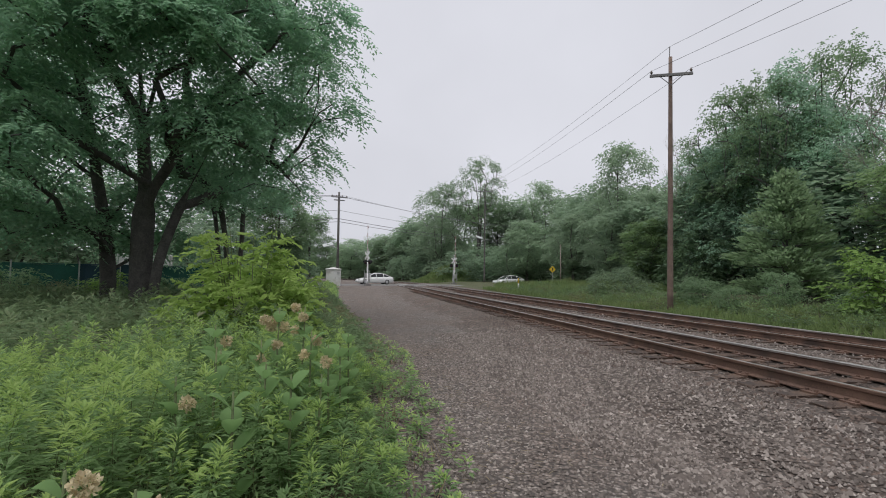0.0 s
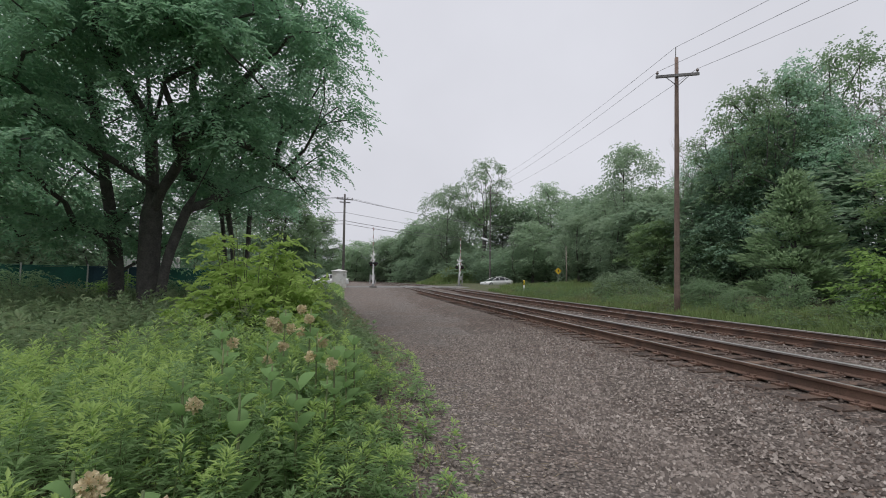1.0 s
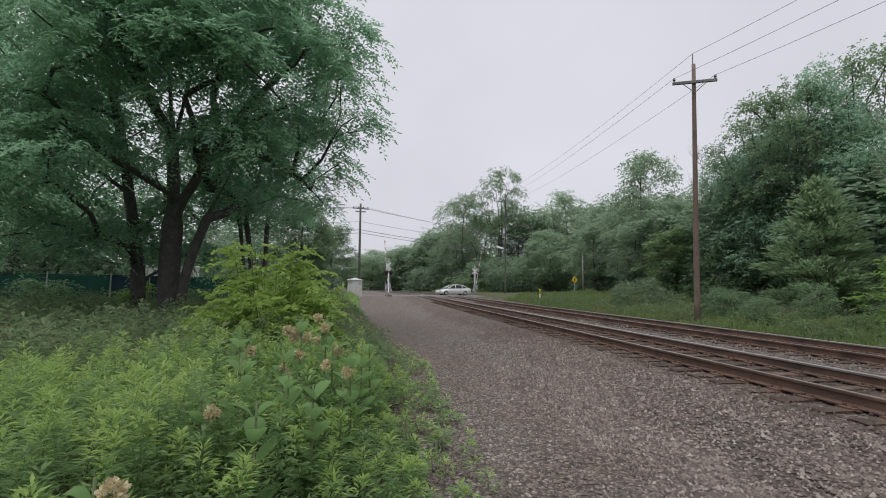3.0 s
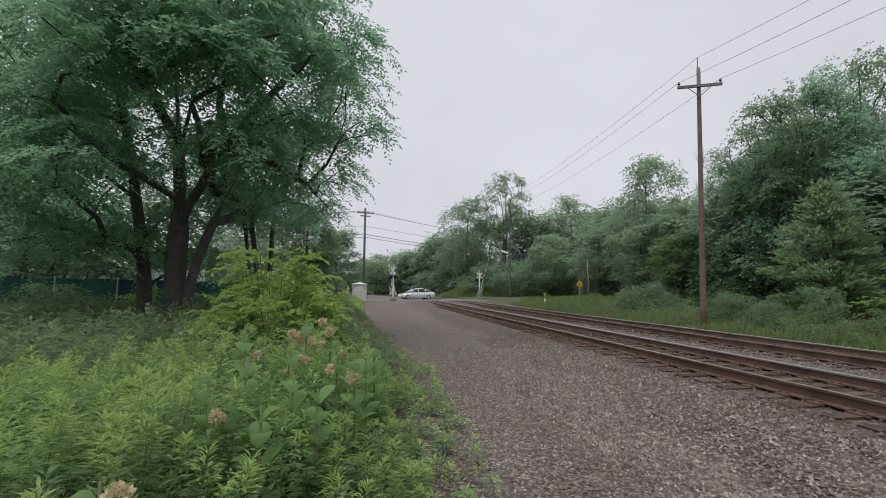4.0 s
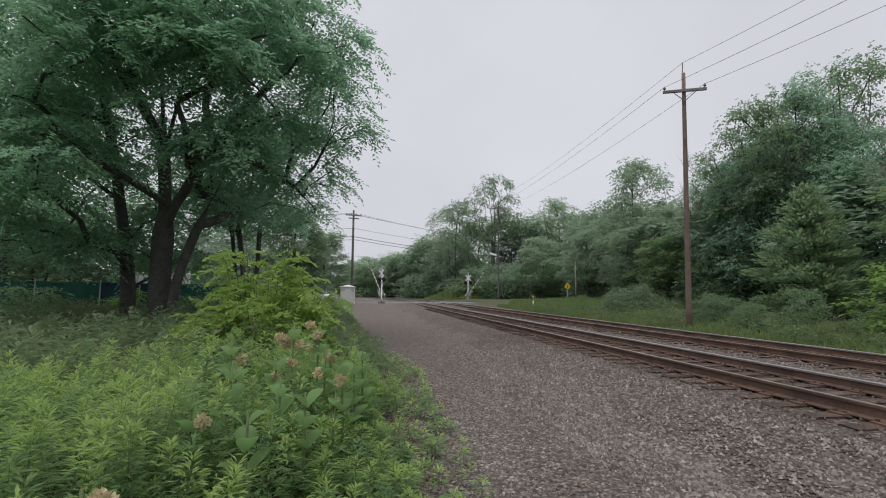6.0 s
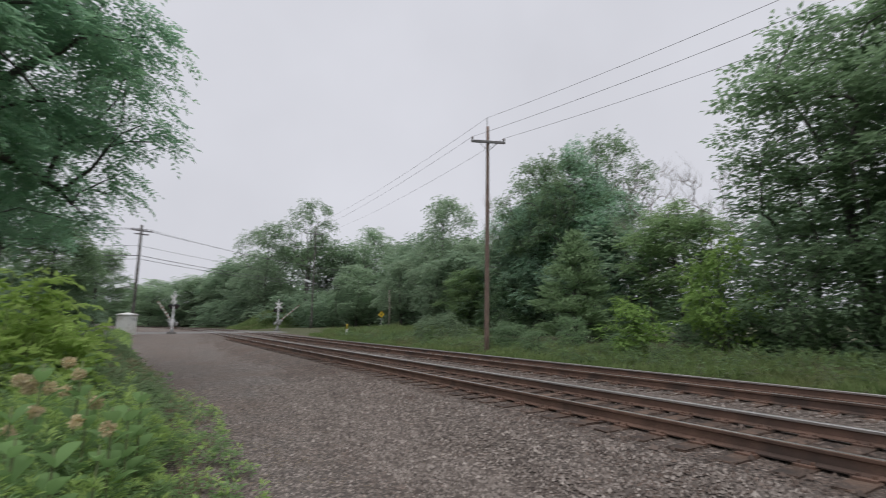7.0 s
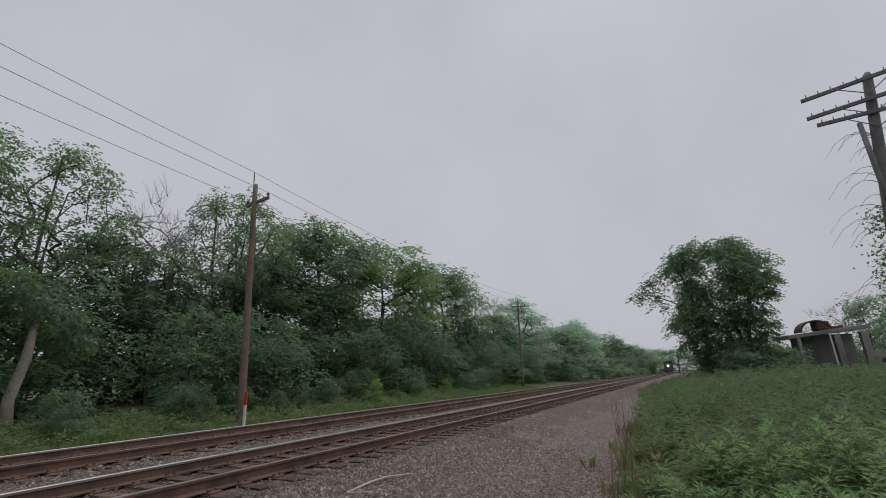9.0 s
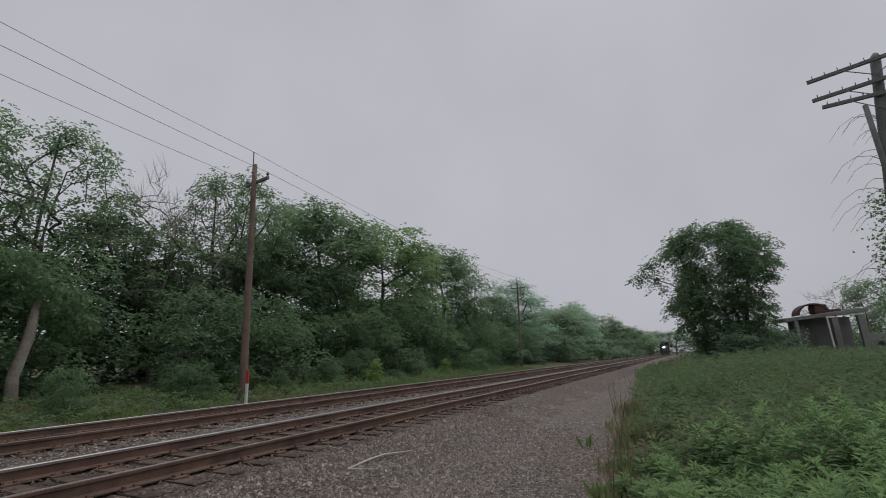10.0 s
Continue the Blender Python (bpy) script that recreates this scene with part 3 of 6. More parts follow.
def wire(a, b, sag, r=0.0085, label="dark overhead line wire", group="line wires", n=18):
    a, b = Vector(a), Vector(b)
    w = Build()
    pts = [a.lerp(b, i / n) - Vector((0, 0, 4 * sag * (i / n) * (1 - i / n))) for i in range(n + 1)]
    w.tube(pts, r, 5)
    tagged(part("wire", w, M_WIRE, smooth=True), label, "wire", group)


gz = ground_z
E_FAR = line_pole(pose(20.3, 69.2, 0.35, 0, 0, 0), 15.6, 14.4, 2.4, arm_turn=-8, wood=M_BARK, label="tall wooden utility pole with a street lamp by the crossing")
E_MID = line_pole(pose(14.35, 18.95, gz(14.35, 18.95), 0, 0, 0), 11.95, 11.05, 1.85, lean=(0.12, -0.1), arm_turn=-24)
E_SOUTH = line_pole(pose(15.35, -13.2, gz(15.35, -13.2), 0, 0, 0), 9.6, 8.85, 1.65, lean=(0.15, 0.12), arm_turn=-10, r=0.16)
E_END = line_pole(pose(16.6, -52, 0.4, 0, 0, 0), 9.4, 8.7, 1.7, arm_turn=0)
for p, q, sag in ((E_FAR, E_MID, 0.55), (E_MID, E_SOUTH, 0.5), (E_SOUTH, E_END, 0.6)):
    for u, v in zip(p, q):
        wire(u, v, sag)


def street_lamp_head(m):
    t = thing("street_lamp", "pale flat street lamp head on a short arm", "street lamp", "street lamps", m)
    b = Build()
    b.tube([(0, 0, -0.35), (-0.25, 0, -0.12), (-0.6, 0, 0.05)], 0.03, 6)
    part("arm", b, M_SILVER, t)
    b = Build()
    b.box((0, 0, 0), (1.1, 0.6, 0.1), 0, pose(-0.95, 0, 0.1, 38, 14, 0), 0.03)
    part("head", b, M_SKYLAMP, t)


street_lamp_head(pose(20.25, 69.0, 7.5, 0, 0, 10))


def road_pole():
    """The pole beside the relay cabinet, with the road's wires."""
    x, y = -1.33, 54.2
    t = thing("road_utility_pole", "dark wooden utility pole beside the white cabinet", "utility pole", m=pose(x, y, 0.3))
    b = Build()
    b.tube([(0, 0, -0.4), (-0.02, 0, 5), (-0.05, 0, 10.7)], [0.17, 0.14, 0.11], 12)
    part("pole", b, M_BARK, t, smooth=True)
    for z, ln in ((10.1, 1.9), (9.75, 1.2)):
        b = Build()
        b.box((-0.03, -0.12, z), (ln, 0.1, 0.12), 0, pose(0, 0, 0, 0, 0, 14), 0.01)
        part("crossarm", b, M_OLDPOLE, t)
    for s in (-0.8, -0.3, 0.3, 0.8):
        insulator(t, s, -0.12 + 0.2 * s, 10.15)
    b = Build()
    b.tube([(0, -0.1, 4.2), (-0.4, -0.25, 4.45), (-0.75, -0.4, 4.55)], 0.03, 6)
    part("lamp_arm", b, M_SILVER, t)
    b = Build()
    b.box((0, 0, 0), (1.15, 0.6, 0.1), 0, pose(-1.1, -0.5, 4.62, 34, -14, 14), 0.03)
    part("lamp_head", b, M_SKYLAMP, t, "pale flat street lamp head")
    for s, z0, sag, r in ((-0.8, 10.6, 0.9, 0.014), (-0.3, 10.6, 1.0, 0.014), (0.8, 10.6, 1.15, 0.014), (0, 8.9, 0.8, 0.018), (0, 7.95, 0.9, 0.03), (0.1, 7.6, 0.9, 0.026)):
        wire((x + s * 0.6, y - 0.1, z0), (x + 42 + s, y + 34, z0 + 1.0), sag, r, "black cable along the road", "road cables")
        wire((x + s * 0.6, y - 0.1, z0), (x - 36 + s, y - 6, z0 - 0.4), sag, r, "black cable along the road", "road cables")


road_pole()


def old_telegraph_pole():
    """The abandoned telegraph pole: three crossarms with pins, and a stub pole lashed to it."""
    x, y = -5.62, -18.15
    t = thing("telegraph_pole", "leaning grey telegraph pole with three bare crossarms and dead vines", "telegraph pole", m=pose(x, y, 0.4))
    top = Vector((-0.78, 0.25, 10.15))
    b = Build()
    b.tube([top * (i / 8) for i in range(9)] + [top + Vector((-0.01, 0, 0.14))], [0.20 - 0.008 * i for i in range(9)] + [0.05], 14)
    part("pole", b, M_OLDPOLE, t, smooth=True)
    for z, ln, tilt, off in ((9.98, 3.3, 3.6, 0.15), (9.28, 3.2, 3, 0.1), (8.84, 2.9, -2.2, 0.0)):
        c = top * (z / top.z)
        m = pose(c.x + off, c.y + 0.22, z, 0, tilt, -14)
        b = Build()
        b.box((0, 0, 0), (ln, 0.09, 0.12), 0, None, 0.01)
        arm = part("crossarm", b, M_OLDPOLE, t, at=m)
        for i in range(10):
            b = Build()
            sx = -ln / 2 + ln * (i + 0.5) / 10
            b.tube([(sx, 0, 0.05), (sx, 0, 0.17)], [0.016, 0.012], 6)
            part("pin", b, M_OLDPOLE, arm)
        for s in (-1, 1):
            b = Build()
            b.tube([(s * 0.72, 0.05, -0.05), (0, -0.05, -0.5)], 0.016, 6)
            part("brace", b, M_OLDPOLE, arm)
    b = Build()
    b.tube([(-0.40, 0.36, 5.4), (-0.34, 0.40, 6.6), (-0.22, 0.42, 8.55)], [0.08, 0.075, 0.07], 10)
    part("stub_pole", b, M_OLDPOLE, t, "broken stub pole lashed alongside", smooth=True)
    r = random.Random(11)
    for side in range(44):
        z = r.uniform(2.5, 8.2)
        c = top * (z / top.z)
        a = r.uniform(-1, 1)
        s = 1 if r.random() < 0.7 else -1
        ln = r.uniform(0.4, 1.6)
        pts = [c + Vector((s * ln * u, a * 0.4 * u, 0.5 * math.sin(u * 2.6) * ln * 0.6 - 0.5 * u * u * ln)) for u in (0, 0.25, 0.5, 0.75, 1.0)]
        b = Build()
        b.tube(pts, [0.012, 0.01, 0.008, 0.006, 0.004], 4)
        part("dead_vine", b, M_GREYTWIG, t, "curling bare vine")
    rng = np.random.default_rng(4)
    z = 0.6 + 5.2 * rng.uniform(0, 1, 900) ** 1.3
    pos = np.stack([top.x * z / top.z + rng.normal(0.30, 0.20, 900), top.y * z / top.z + rng.normal(0.1, 0.18, 900), z], 1)
    part("ivy", leaf_mesh("ivy", pos, unit(rng, 900), unit(rng, 900), 0.10, 0.07, [M_WOOD1]), None, t, "thin green creeper")


old_telegraph_pole()


# ---- crossing signals ----
def crossing_signal(m, label, face):
    """Mast with crossbuck, two lights, bell, and a gate on a pivot. Returns the gate arm."""
    t = thing("crossing_signal", label, "crossing signal", "level crossing signals", m)
    b = Build()
    b.box((0, 0, -0.05), (0.7, 0.7, 0.5), 0, None, 0.03)
    part("foundation", b, M_CONCRETE, t)
    b = Build()
    b.tube([(0, 0, 0.15), (0, 0, 0.5), (0, 0, 0.55), (0, 0, 4.1)], [0.16, 0.15, 0.085, 0.075], 12)
    part("mast", b, M_SILVER, t, smooth=True)
    b = Build()
    b.tube([(0, 0, 4.1), (0, 0, 4.2), (0, 0, 4.28)], [0.09, 0.12, 0.02], 12)
    part("bell", b, M_SILVER, t, smooth=True)
    turn = pose(0, 0, 0, 0, 0, face)
    for a in (-45, 45):
        b = Build()
        b.box((0, 0, 0), (1.1, 0.02, 0.2), 0, None, 0.004)
        part("crossbuck_board", b, M_WHITE, t, "white crossbuck board", at=turn @ pose(0, -0.09 - 0.012 * (a > 0), 3.45, 0, a, 0))
    for side in (-1, 1):
        b = Build()
        b.tube([(side * 0.06, 0, 2.72), (side * 0.40, 0, 2.72)], 0.025, 6)
        part("light_bracket", b, M_SILVER, t, at=turn)
        for f in (-1, 1):
            b = Build()
            b.tube([(side * 0.38, f * 0.03, 2.72), (side * 0.38, f * 0.06, 2.72)], [0.26, 0.26], 18)
            disc = part("light_backing", b, M_BLACK, t, at=turn)
            b = Build()
            b.tube([(side * 0.38, f * 0.06, 2.72), (side * 0.38, f * 0.11, 2.72), (side * 0.38, f * 0.12, 2.72)], [0.11, 0.10, 0.04], 14)
            part("lens", b, M_LENS, disc, "dark red signal lens", smooth=True)
            b = Build()
            b.tube([(side * 0.38, f * 0.06, 2.79), (side * 0.38, f * 0.3, 2.8)], [0.13, 0.11], 12, caps=False)
            part("hood", b, M_BLACK, disc)
    b = Build()
    b.box((0.0, 0.26, 1.15), (0.45, 0.42, 0.62), 0, None, 0.03)
    part("gate_mechanism", b, M_SILVER, t, "grey gate mechanism case")
    arm = new("gate_arm")
    arm.parent = t
    arm.matrix_local = pose(0, 0.28, 1.2)
    for side in (-1, 1):
        b = Build()
        b.box((side * 0.3, 0, 0.05), (0.04, 0.14, 1.1), 0, None, 0.01)
        part("arm_bracket", b, M_SILVER, arm)
        b = Build()
        b.box((side * 0.3, 0, -0.55), (0.1, 0.35, 0.4), 0, None, 0.02)
        part("counterweight", b, M_SILVER, arm)
    b = Build()
    n = 12
    for i in range(n):
        z0, z1 = 0.5 + 5.3 * i / n, 0.5 + 5.3 * (i + 1) / n
        w = 0.15 - 0.06 * i / n
        b.box((0, 0, (z0 + z1) / 2), (0.045, w, z1 - z0), 1 if i % 2 else 0)
    part("boom", b, [M_WHITE, M_FADERED], arm, "faded red and white striped boom")
    for z in (2.2, 4.0, 5.6):
        b = Build()
        b.tube([(0.03, 0, z), (0.1, 0, z)], [0.07, 0.07], 10)
        part("boom_light", b, M_LENS, arm, smooth=True)
    return arm


GATE_1 = crossing_signal(pose(2.05, 54.6, 0.37, 0, 0, 14), "silver crossing signal with lowering gate beside the gravel", -68)
GATE_2 = crossing_signal(pose(14.95, 66.6, 0.42, 0, 0, 194), "silver crossing signal with lowering gate across the tracks", -30)


# ---- relay cabinet ----
def relay_cabinet():
    t = thing("relay_cabinet", "white metal relay cabinet with a low hipped roof", "equipment cabinet", m=pose(-1.72, 53.2, 0.3))
    b = Build()
    b.box((0, 0, 0.94), (1.55, 1.5, 1.8), 0, None, 0.02)
    part("body", b, M_WHITE, t)
    b = Build()
    b.add([(-0.86, -0.84, 1.84), (0.86, -0.84, 1.84), (0.86, 0.84, 1.84), (-0.86, 0.84, 1.84), (-0.86, -0.84, 1.92), (0.86, -0.84, 1.92), (0.86, 0.84, 1.92), (-0.86, 0.84, 1.92), (0, 0, 2.12)],
          [(3, 2, 1, 0), (0, 1, 5, 4), (1, 2, 6, 5), (2, 3, 7, 6), (3, 0, 4, 7), (4, 5, 8), (5, 6, 8), (6, 7, 8), (7, 4, 8)])
    part("roof", b, M_WHITE, t)
    b = Build()
    b.box((-0.1, -0.765, 0.95), (0.9, 0.03, 1.6), 0, None, 0.008)
    d = part("door", b, M_WHITE, t)
    b = Build()
    b.box((0.22, -0.80, 0.95), (0.05, 0.04, 0.2), 0, None, 0.008)
    part("handle", b, M_SILVER, d)
    b = Build()
    b.box((0, 0, -0.05), (1.75, 1.7, 0.2), 0, None, 0.02)
    part("footing", b, M_CONCRETE, t)
    for i in range(5):
        b = Build()
        b.box((0.55, -0.765, 1.35 + 0.06 * i), (0.3, 0.02, 0.03), 0)
        part("vent_slat", b, M_SILVER, t)


relay_cabinet()


# ---- cars ----
def sedan(paint, label, m):
    """A four-door saloon; its nose points along +x. Returns the car and its wheels."""
    t = thing("car", label, "car", "cars at the crossing", m)
    st = [(2.36, 0.42, 0.50, 0.52, 0.55), (2.28, 0.24, 0.62, 0.70, 0.72), (1.95, 0.2, 0.70, 0.84, 0.80), (1.35, 0.2, 0.82, 0.90, 0.86), (0.95, 0.2, 0.90, 0.91, 0.88),
          (0.2, 0.2, 0.92, 0.91, 0.89), (-0.8, 0.2, 0.94, 0.91, 0.89), (-1.45, 0.2, 0.98, 0.90, 0.88), (-2.0, 0.22, 0.98, 0.86, 0.82), (-2.3, 0.3, 0.92, 0.76, 0.74), (-2.36, 0.45, 0.8, 0.6, 0.6)]
    b = Build()
    n = 10
    for x, z0, zt, w, wt in st:
        zm = z0 + 0.55 * (zt - z0)
        half = [(0.0, z0), (w * 0.9, z0), (w, z0 + 0.08), (w * 1.0, zm), (wt, zt - 0.03), (wt * 0.85, zt)]
        ring = half + [(-a, z) for a, z in half[::-1][:-1]]
        for yv, z in ring:
            b.v.append((x, yv, z))
    n = len(ring)
    for i in range(len(st) - 1):
        for k in range(n):
            k2 = (k + 1) % n
            b.f.append((i * n + k, (i + 1) * n + k, (i + 1) * n + k2, i * n + k2))
            b.m.append(0)
    b.f.append(tuple(range(n)))
    b.f.append(tuple((len(st) - 1) * n + k for k in range(n - 1, -1, -1)))
    b.m += [0, 0]
    part("body", b, [paint], t, smooth=True)
    b = Build()
    top = [(0.33, 1.38), (-0.08, 1.44), (-0.55, 1.445), (-1.05, 1.36)]
    for x, z in top:
        for yv, dz in ((-0.60, -0.05), (-0.5, 0.0), (0, 0.03), (0.5, 0.0), (0.60, -0.05)):
            b.v.append((x, yv, z + dz))
    for i in range(3):
        for k in range(4):
            b.f.append((i * 5 + k, i * 5 + k + 1, (i + 1) * 5 + k + 1, (i + 1) * 5 + k))
            b.m.append(0)
    roof = part("roof", b, [paint], t, smooth=True)
    b = Build()
    b.add([(1.24, -0.76, 0.89), (1.32, 0, 0.89), (1.24, 0.76, 0.89), (0.33, 0.58, 1.34), (0.33, 0, 1.41), (0.33, -0.58, 1.34)], [(0, 1, 4, 5), (1, 2, 3, 4)])
    part("windscreen", b, M_DARKGLASS, t, "dark windscreen", smooth=True)
    b = Build()
    b.add([(-1.92, -0.70, 0.985), (-1.98, 0, 0.995), (-1.92, 0.70, 0.985), (-1.05, 0.57, 1.32), (-1.05, 0, 1.38), (-1.05, -0.57, 1.32)], [(0, 5, 4, 1), (1, 4, 3, 2)])
    part("rear_window", b, M_DARKGLASS, t, "dark rear window", smooth=True)
    for s in (-1, 1):
        for quad in ([(1.16, 0.85, 0.905), (0.05, 0.87, 0.925), (0.05, 0.615, 1.385), (0.31, 0.61, 1.34)], [(-0.02, 0.87, 0.925), (-0.93, 0.86, 0.94), (-0.91, 0.60, 1.35), (-0.02, 0.615, 1.39)], [(-1.0, 0.86, 0.945), (-1.7, 0.79, 0.975), (-1.02, 0.60, 1.325)]):
            b = Build()
            vs = [(x, s * yv, z) for x, yv, z in quad]
            b.add(vs, [tuple(range(len(vs)))])
            part("side_window", b, M_DARKGLASS, t)
        for pillar in ([(1.22, 0.86, 0.89), (0.33, 0.61, 1.36)], [(0.015, 0.875, 0.92), (0.015, 0.62, 1.40)], [(-0.965, 0.87, 0.94), (-0.955, 0.61, 1.36)], [(-1.94, 0.76, 0.975), (-1.05, 0.60, 1.33)]):
            b = Build()
            b.tube([(x, s * yv, z) for x, yv, z in pillar], 0.045, 6)
            part("pillar", b, [paint], t, smooth=True)
        b = Build()
        b.box((0.85, s * 0.98, 0.98), (0.12, 0.18, 0.13), 0, None, 0.03)
        part("mirror", b, [paint], t)
        b = Build()
        b.box((2.2, s * 0.62, 0.62), (0.2, 0.26, 0.12), 0, pose(0, 0, 0), 0.03)
        part("headlight", b, M_LAMPGLASS, t, "clear headlight")
        b = Build()
        b.box((-2.28, s * 0.62, 0.80), (0.14, 0.26, 0.13), 0, None, 0.03)
        part("tail_light", b, M_LENS, t, "red tail light")
        for hx in (0.1, -0.8):
            b = Build()
            b.box((hx, s * 0.92, 0.80), (0.18, 0.03, 0.03), 0, None, 0.008)
            part("door_handle", b, [paint], t)
    for x, nm in ((2.35, "front_bumper"), (-2.34, "rear_bumper")):
        b = Build()
        b.box((x, 0, 0.4), (0.12, 1.2, 0.2), 0, None, 0.04)
        part(nm, b, [paint], t)
    wheels = []
    for x in (1.42, -1.38):
        for s in (-1, 1):
            w = new("wheel")
            w.parent = t
            w.matrix_local = pose(x, s * 0.80, 0.325)
            b = Build()
            b.tube([(0, -0.11, 0), (0, -0.09, 0), (0, 0.09, 0), (0, 0.11, 0)], [0.27, 0.325, 0.325, 0.27], 22)
            part("tyre", b, M_TYRE, w, smooth=True)
            b = Build()
            b.tube([(0, s * 0.10, 0), (0, s * 0.118, 0)], [0.22, 0.19], 18)
            for k in range(5):
                a = k * 72
                b.box((0, s * 0.115, 0.11), (0.05, 0.02, 0.18), 0, pose(0, 0, 0, 0, a, 0))
            part("rim", b, M_SILVER, w)
            wheels.append((w, x, s))
    return t, wheels


ROAD_YAW = 14.06
CAR_A, WHEELS_A = sedan(M_CARWHITE, "pearl white saloon car driving over the crossing", pose(0, 60, 0.4, 0, 0, 180 + ROAD_YAW))
CAR_B, WHEELS_B = sedan(M_CARPAINT, "silver saloon car driving over the crossing", pose(0, 60, 0.4, 0, 0, 180 + ROAD_YAW))


# ---- locomotive ----
def locomotive():
    t = thing("locomotive", "dark freight locomotive with lit headlights on the rails", "locomotive", m=pose(6.475, -190, RAIL_TOP))
    b = Build()
    b.box((0, -8, 1.25), (2.9, 17.5, 0.35), 0, None, 0.05)
    part("frame", b, M_LOCO, t)
    b = Build()
    b.box((0, -0.9, 2.15), (1.9, 2.4, 1.6), 0, None, 0.15)
    part("nose", b, M_LOCO, t)
    b = Build()
    b.box((0, -3.4, 2.9), (3.0, 2.7, 3.0), 0, None, 0.15)
    cab = part("cab", b, M_LOCO, t)
    for s in (-0.75, 0.75):
        b = Build()
        b.box((s, -2.04, 3.7), (0.9, 0.03, 0.55), 0, None, 0.01)
        part("cab_window", b, M_DARKGLASS, cab)
    b = Build()
    b.box((0, -11, 2.7), (2.1, 12.0, 2.5), 0, None, 0.15)
    part("hood", b, M_LOCO, t)
    for s in (-0.16, 0.16):
        b = Build()
        b.tube([(s, 0.3, 2.55), (s, 0.42, 2.55)], [0.11, 0.11], 16)
        part("headlight", b, M_HEADLIGHT, t, "bright white headlight")
    for s in (-1.05, 1.05):
        b = Build()
        b.tube([(s, 0.45, 1.35), (s, 0.52, 1.35)], [0.1, 0.1], 12)
        part("ditch_light", b, M_LAMPGLASS, t)
    b = Build()
    b.add([(-1.45, 0.4, 1.1), (1.45, 0.4, 1.1), (1.45, 0.6, 0.2), (-1.45, 0.6, 0.2), (-1.45, 0.2, 1.1), (1.45, 0.2, 1.1), (1.45, 0.3, 0.2), (-1.45, 0.3, 0.2)],
          [(0, 1, 2, 3), (4, 7, 6, 5), (0, 4, 5, 1), (3, 2, 6, 7), (0, 3, 7, 4), (1, 5, 6, 2)])
    part("plough", b, M_LOCO, t)
    for y in (-1.8, -3.5, -5.2, -11.5, -13.2, -14.9):
        for s in (-0.7535, 0.7535):
            b = Build()
            b.tube([(s - 0.06, y, 0.5), (s + 0.06, y, 0.5)], [0.5, 0.5], 18)
            part("wheel", b, M_WRECK, t)
    return t


LOCO = locomotive()


# ---- trees ----
def run_through(pts, step):
    """Points at even steps along a smooth line through the given ones."""
    pts = [Vector(p) for p in pts]
    ext = [pts[0] * 2 - pts[1]] + pts + [pts[-1] * 2 - pts[-2]]
    out = []
    for i in range(1, len(ext) - 2):
        p0, p1, p2, p3 = ext[i - 1:i + 3]
        n = max(1, round((p2 - p1).length / step))
        for k in range(n):
            u = k / n
            out.append(0.5 * (2 * p1 + (p2 - p0) * u + (2 * p0 - 5 * p1 + 4 * p2 - p3) * u * u + (3 * p1 - p0 - 3 * p2 + p3) * u ** 3))
    return out + [pts[-1]]


class Skeleton:
    """Stems and the branches that reach from them to every pad of leaves; thicker the more they carry."""

    def __init__(self, r, step):
        self.r, self.step = r, step
        self.pos, self.up, self.runs, self.weight = [], [], [], []

    def stem(self, pts):
        line = run_through(pts, self.step)
        at = -1
        if self.pos:
            d = [(p - line[0]).length for p in self.pos]
            k = d.index(min(d))
            at = k if d[k] < 0.9 and line[0].z > 0.5 else -1
        self.run(at, line)

    def run(self, at, line):
        idx = [] if at < 0 else [at]
        for p in line[0 if at < 0 else 1:]:
            self.pos.append(p)
            self.weight.append(0)
            self.up.append(idx[-1] if idx else -1)
            idx.append(len(self.pos) - 1)
        self.runs.append(idx)

    def reach(self, target):
        p = np.array([q[:] for q in self.pos])
        v = np.array(target[:]) - p
        d = np.linalg.norm(v, axis=1)
        cost = d + 1.6 * np.maximum(0, 0.25 * d - v[:, 2]) + 4.0 * (p[:, 2] < 0.3)
        at = int(cost.argmin())
        a, ln = self.pos[at], d[at]
        if ln < 0.05:
            return
        n = max(2, int(ln / self.step))
        bow = Vector((self.r.uniform(-1, 1), self.r.uniform(-1, 1), self.r.uniform(0.3, 1.2))) * 0.12 * ln
        line = [a.lerp(target, i / n) + bow * math.sin(math.pi * i / n) + Vector((self.r.uniform(-1, 1), self.r.uniform(-1, 1), self.r.uniform(-1, 1))) * 0.03 * ln * (0 < i < n) for i in range(n + 1)]
        self.run(at, line)
        k = len(self.pos) - 1
        while k >= 0:
            self.weight[k] += 1
            k = self.up[k]

    def build(self, trunk_r, tip_r):
        top = max(max(self.weight), 2)
        e = math.log(trunk_r / tip_r) / math.log(top)
        rad = [tip_r * max(n, 1) ** e for n in self.weight]
        b = Build()
        for idx in self.runs:
            rr = [rad[i] for i in idx]
            if len(rr) > 1 and rr[0] > 1.6 * rr[1]:
                rr[0] = 1.25 * rr[1]
            pts = [self.pos[i] for i in idx]
            if pts[0].z < 0:
                rr[0] *= 1.3
            else:
                rr = [min(q, 0.46 * trunk_r) for q in rr]
            if len(pts) > 1:
                b.tube(pts, rr, 9 if rr[0] > 0.1 else 5, caps=False)
        return b


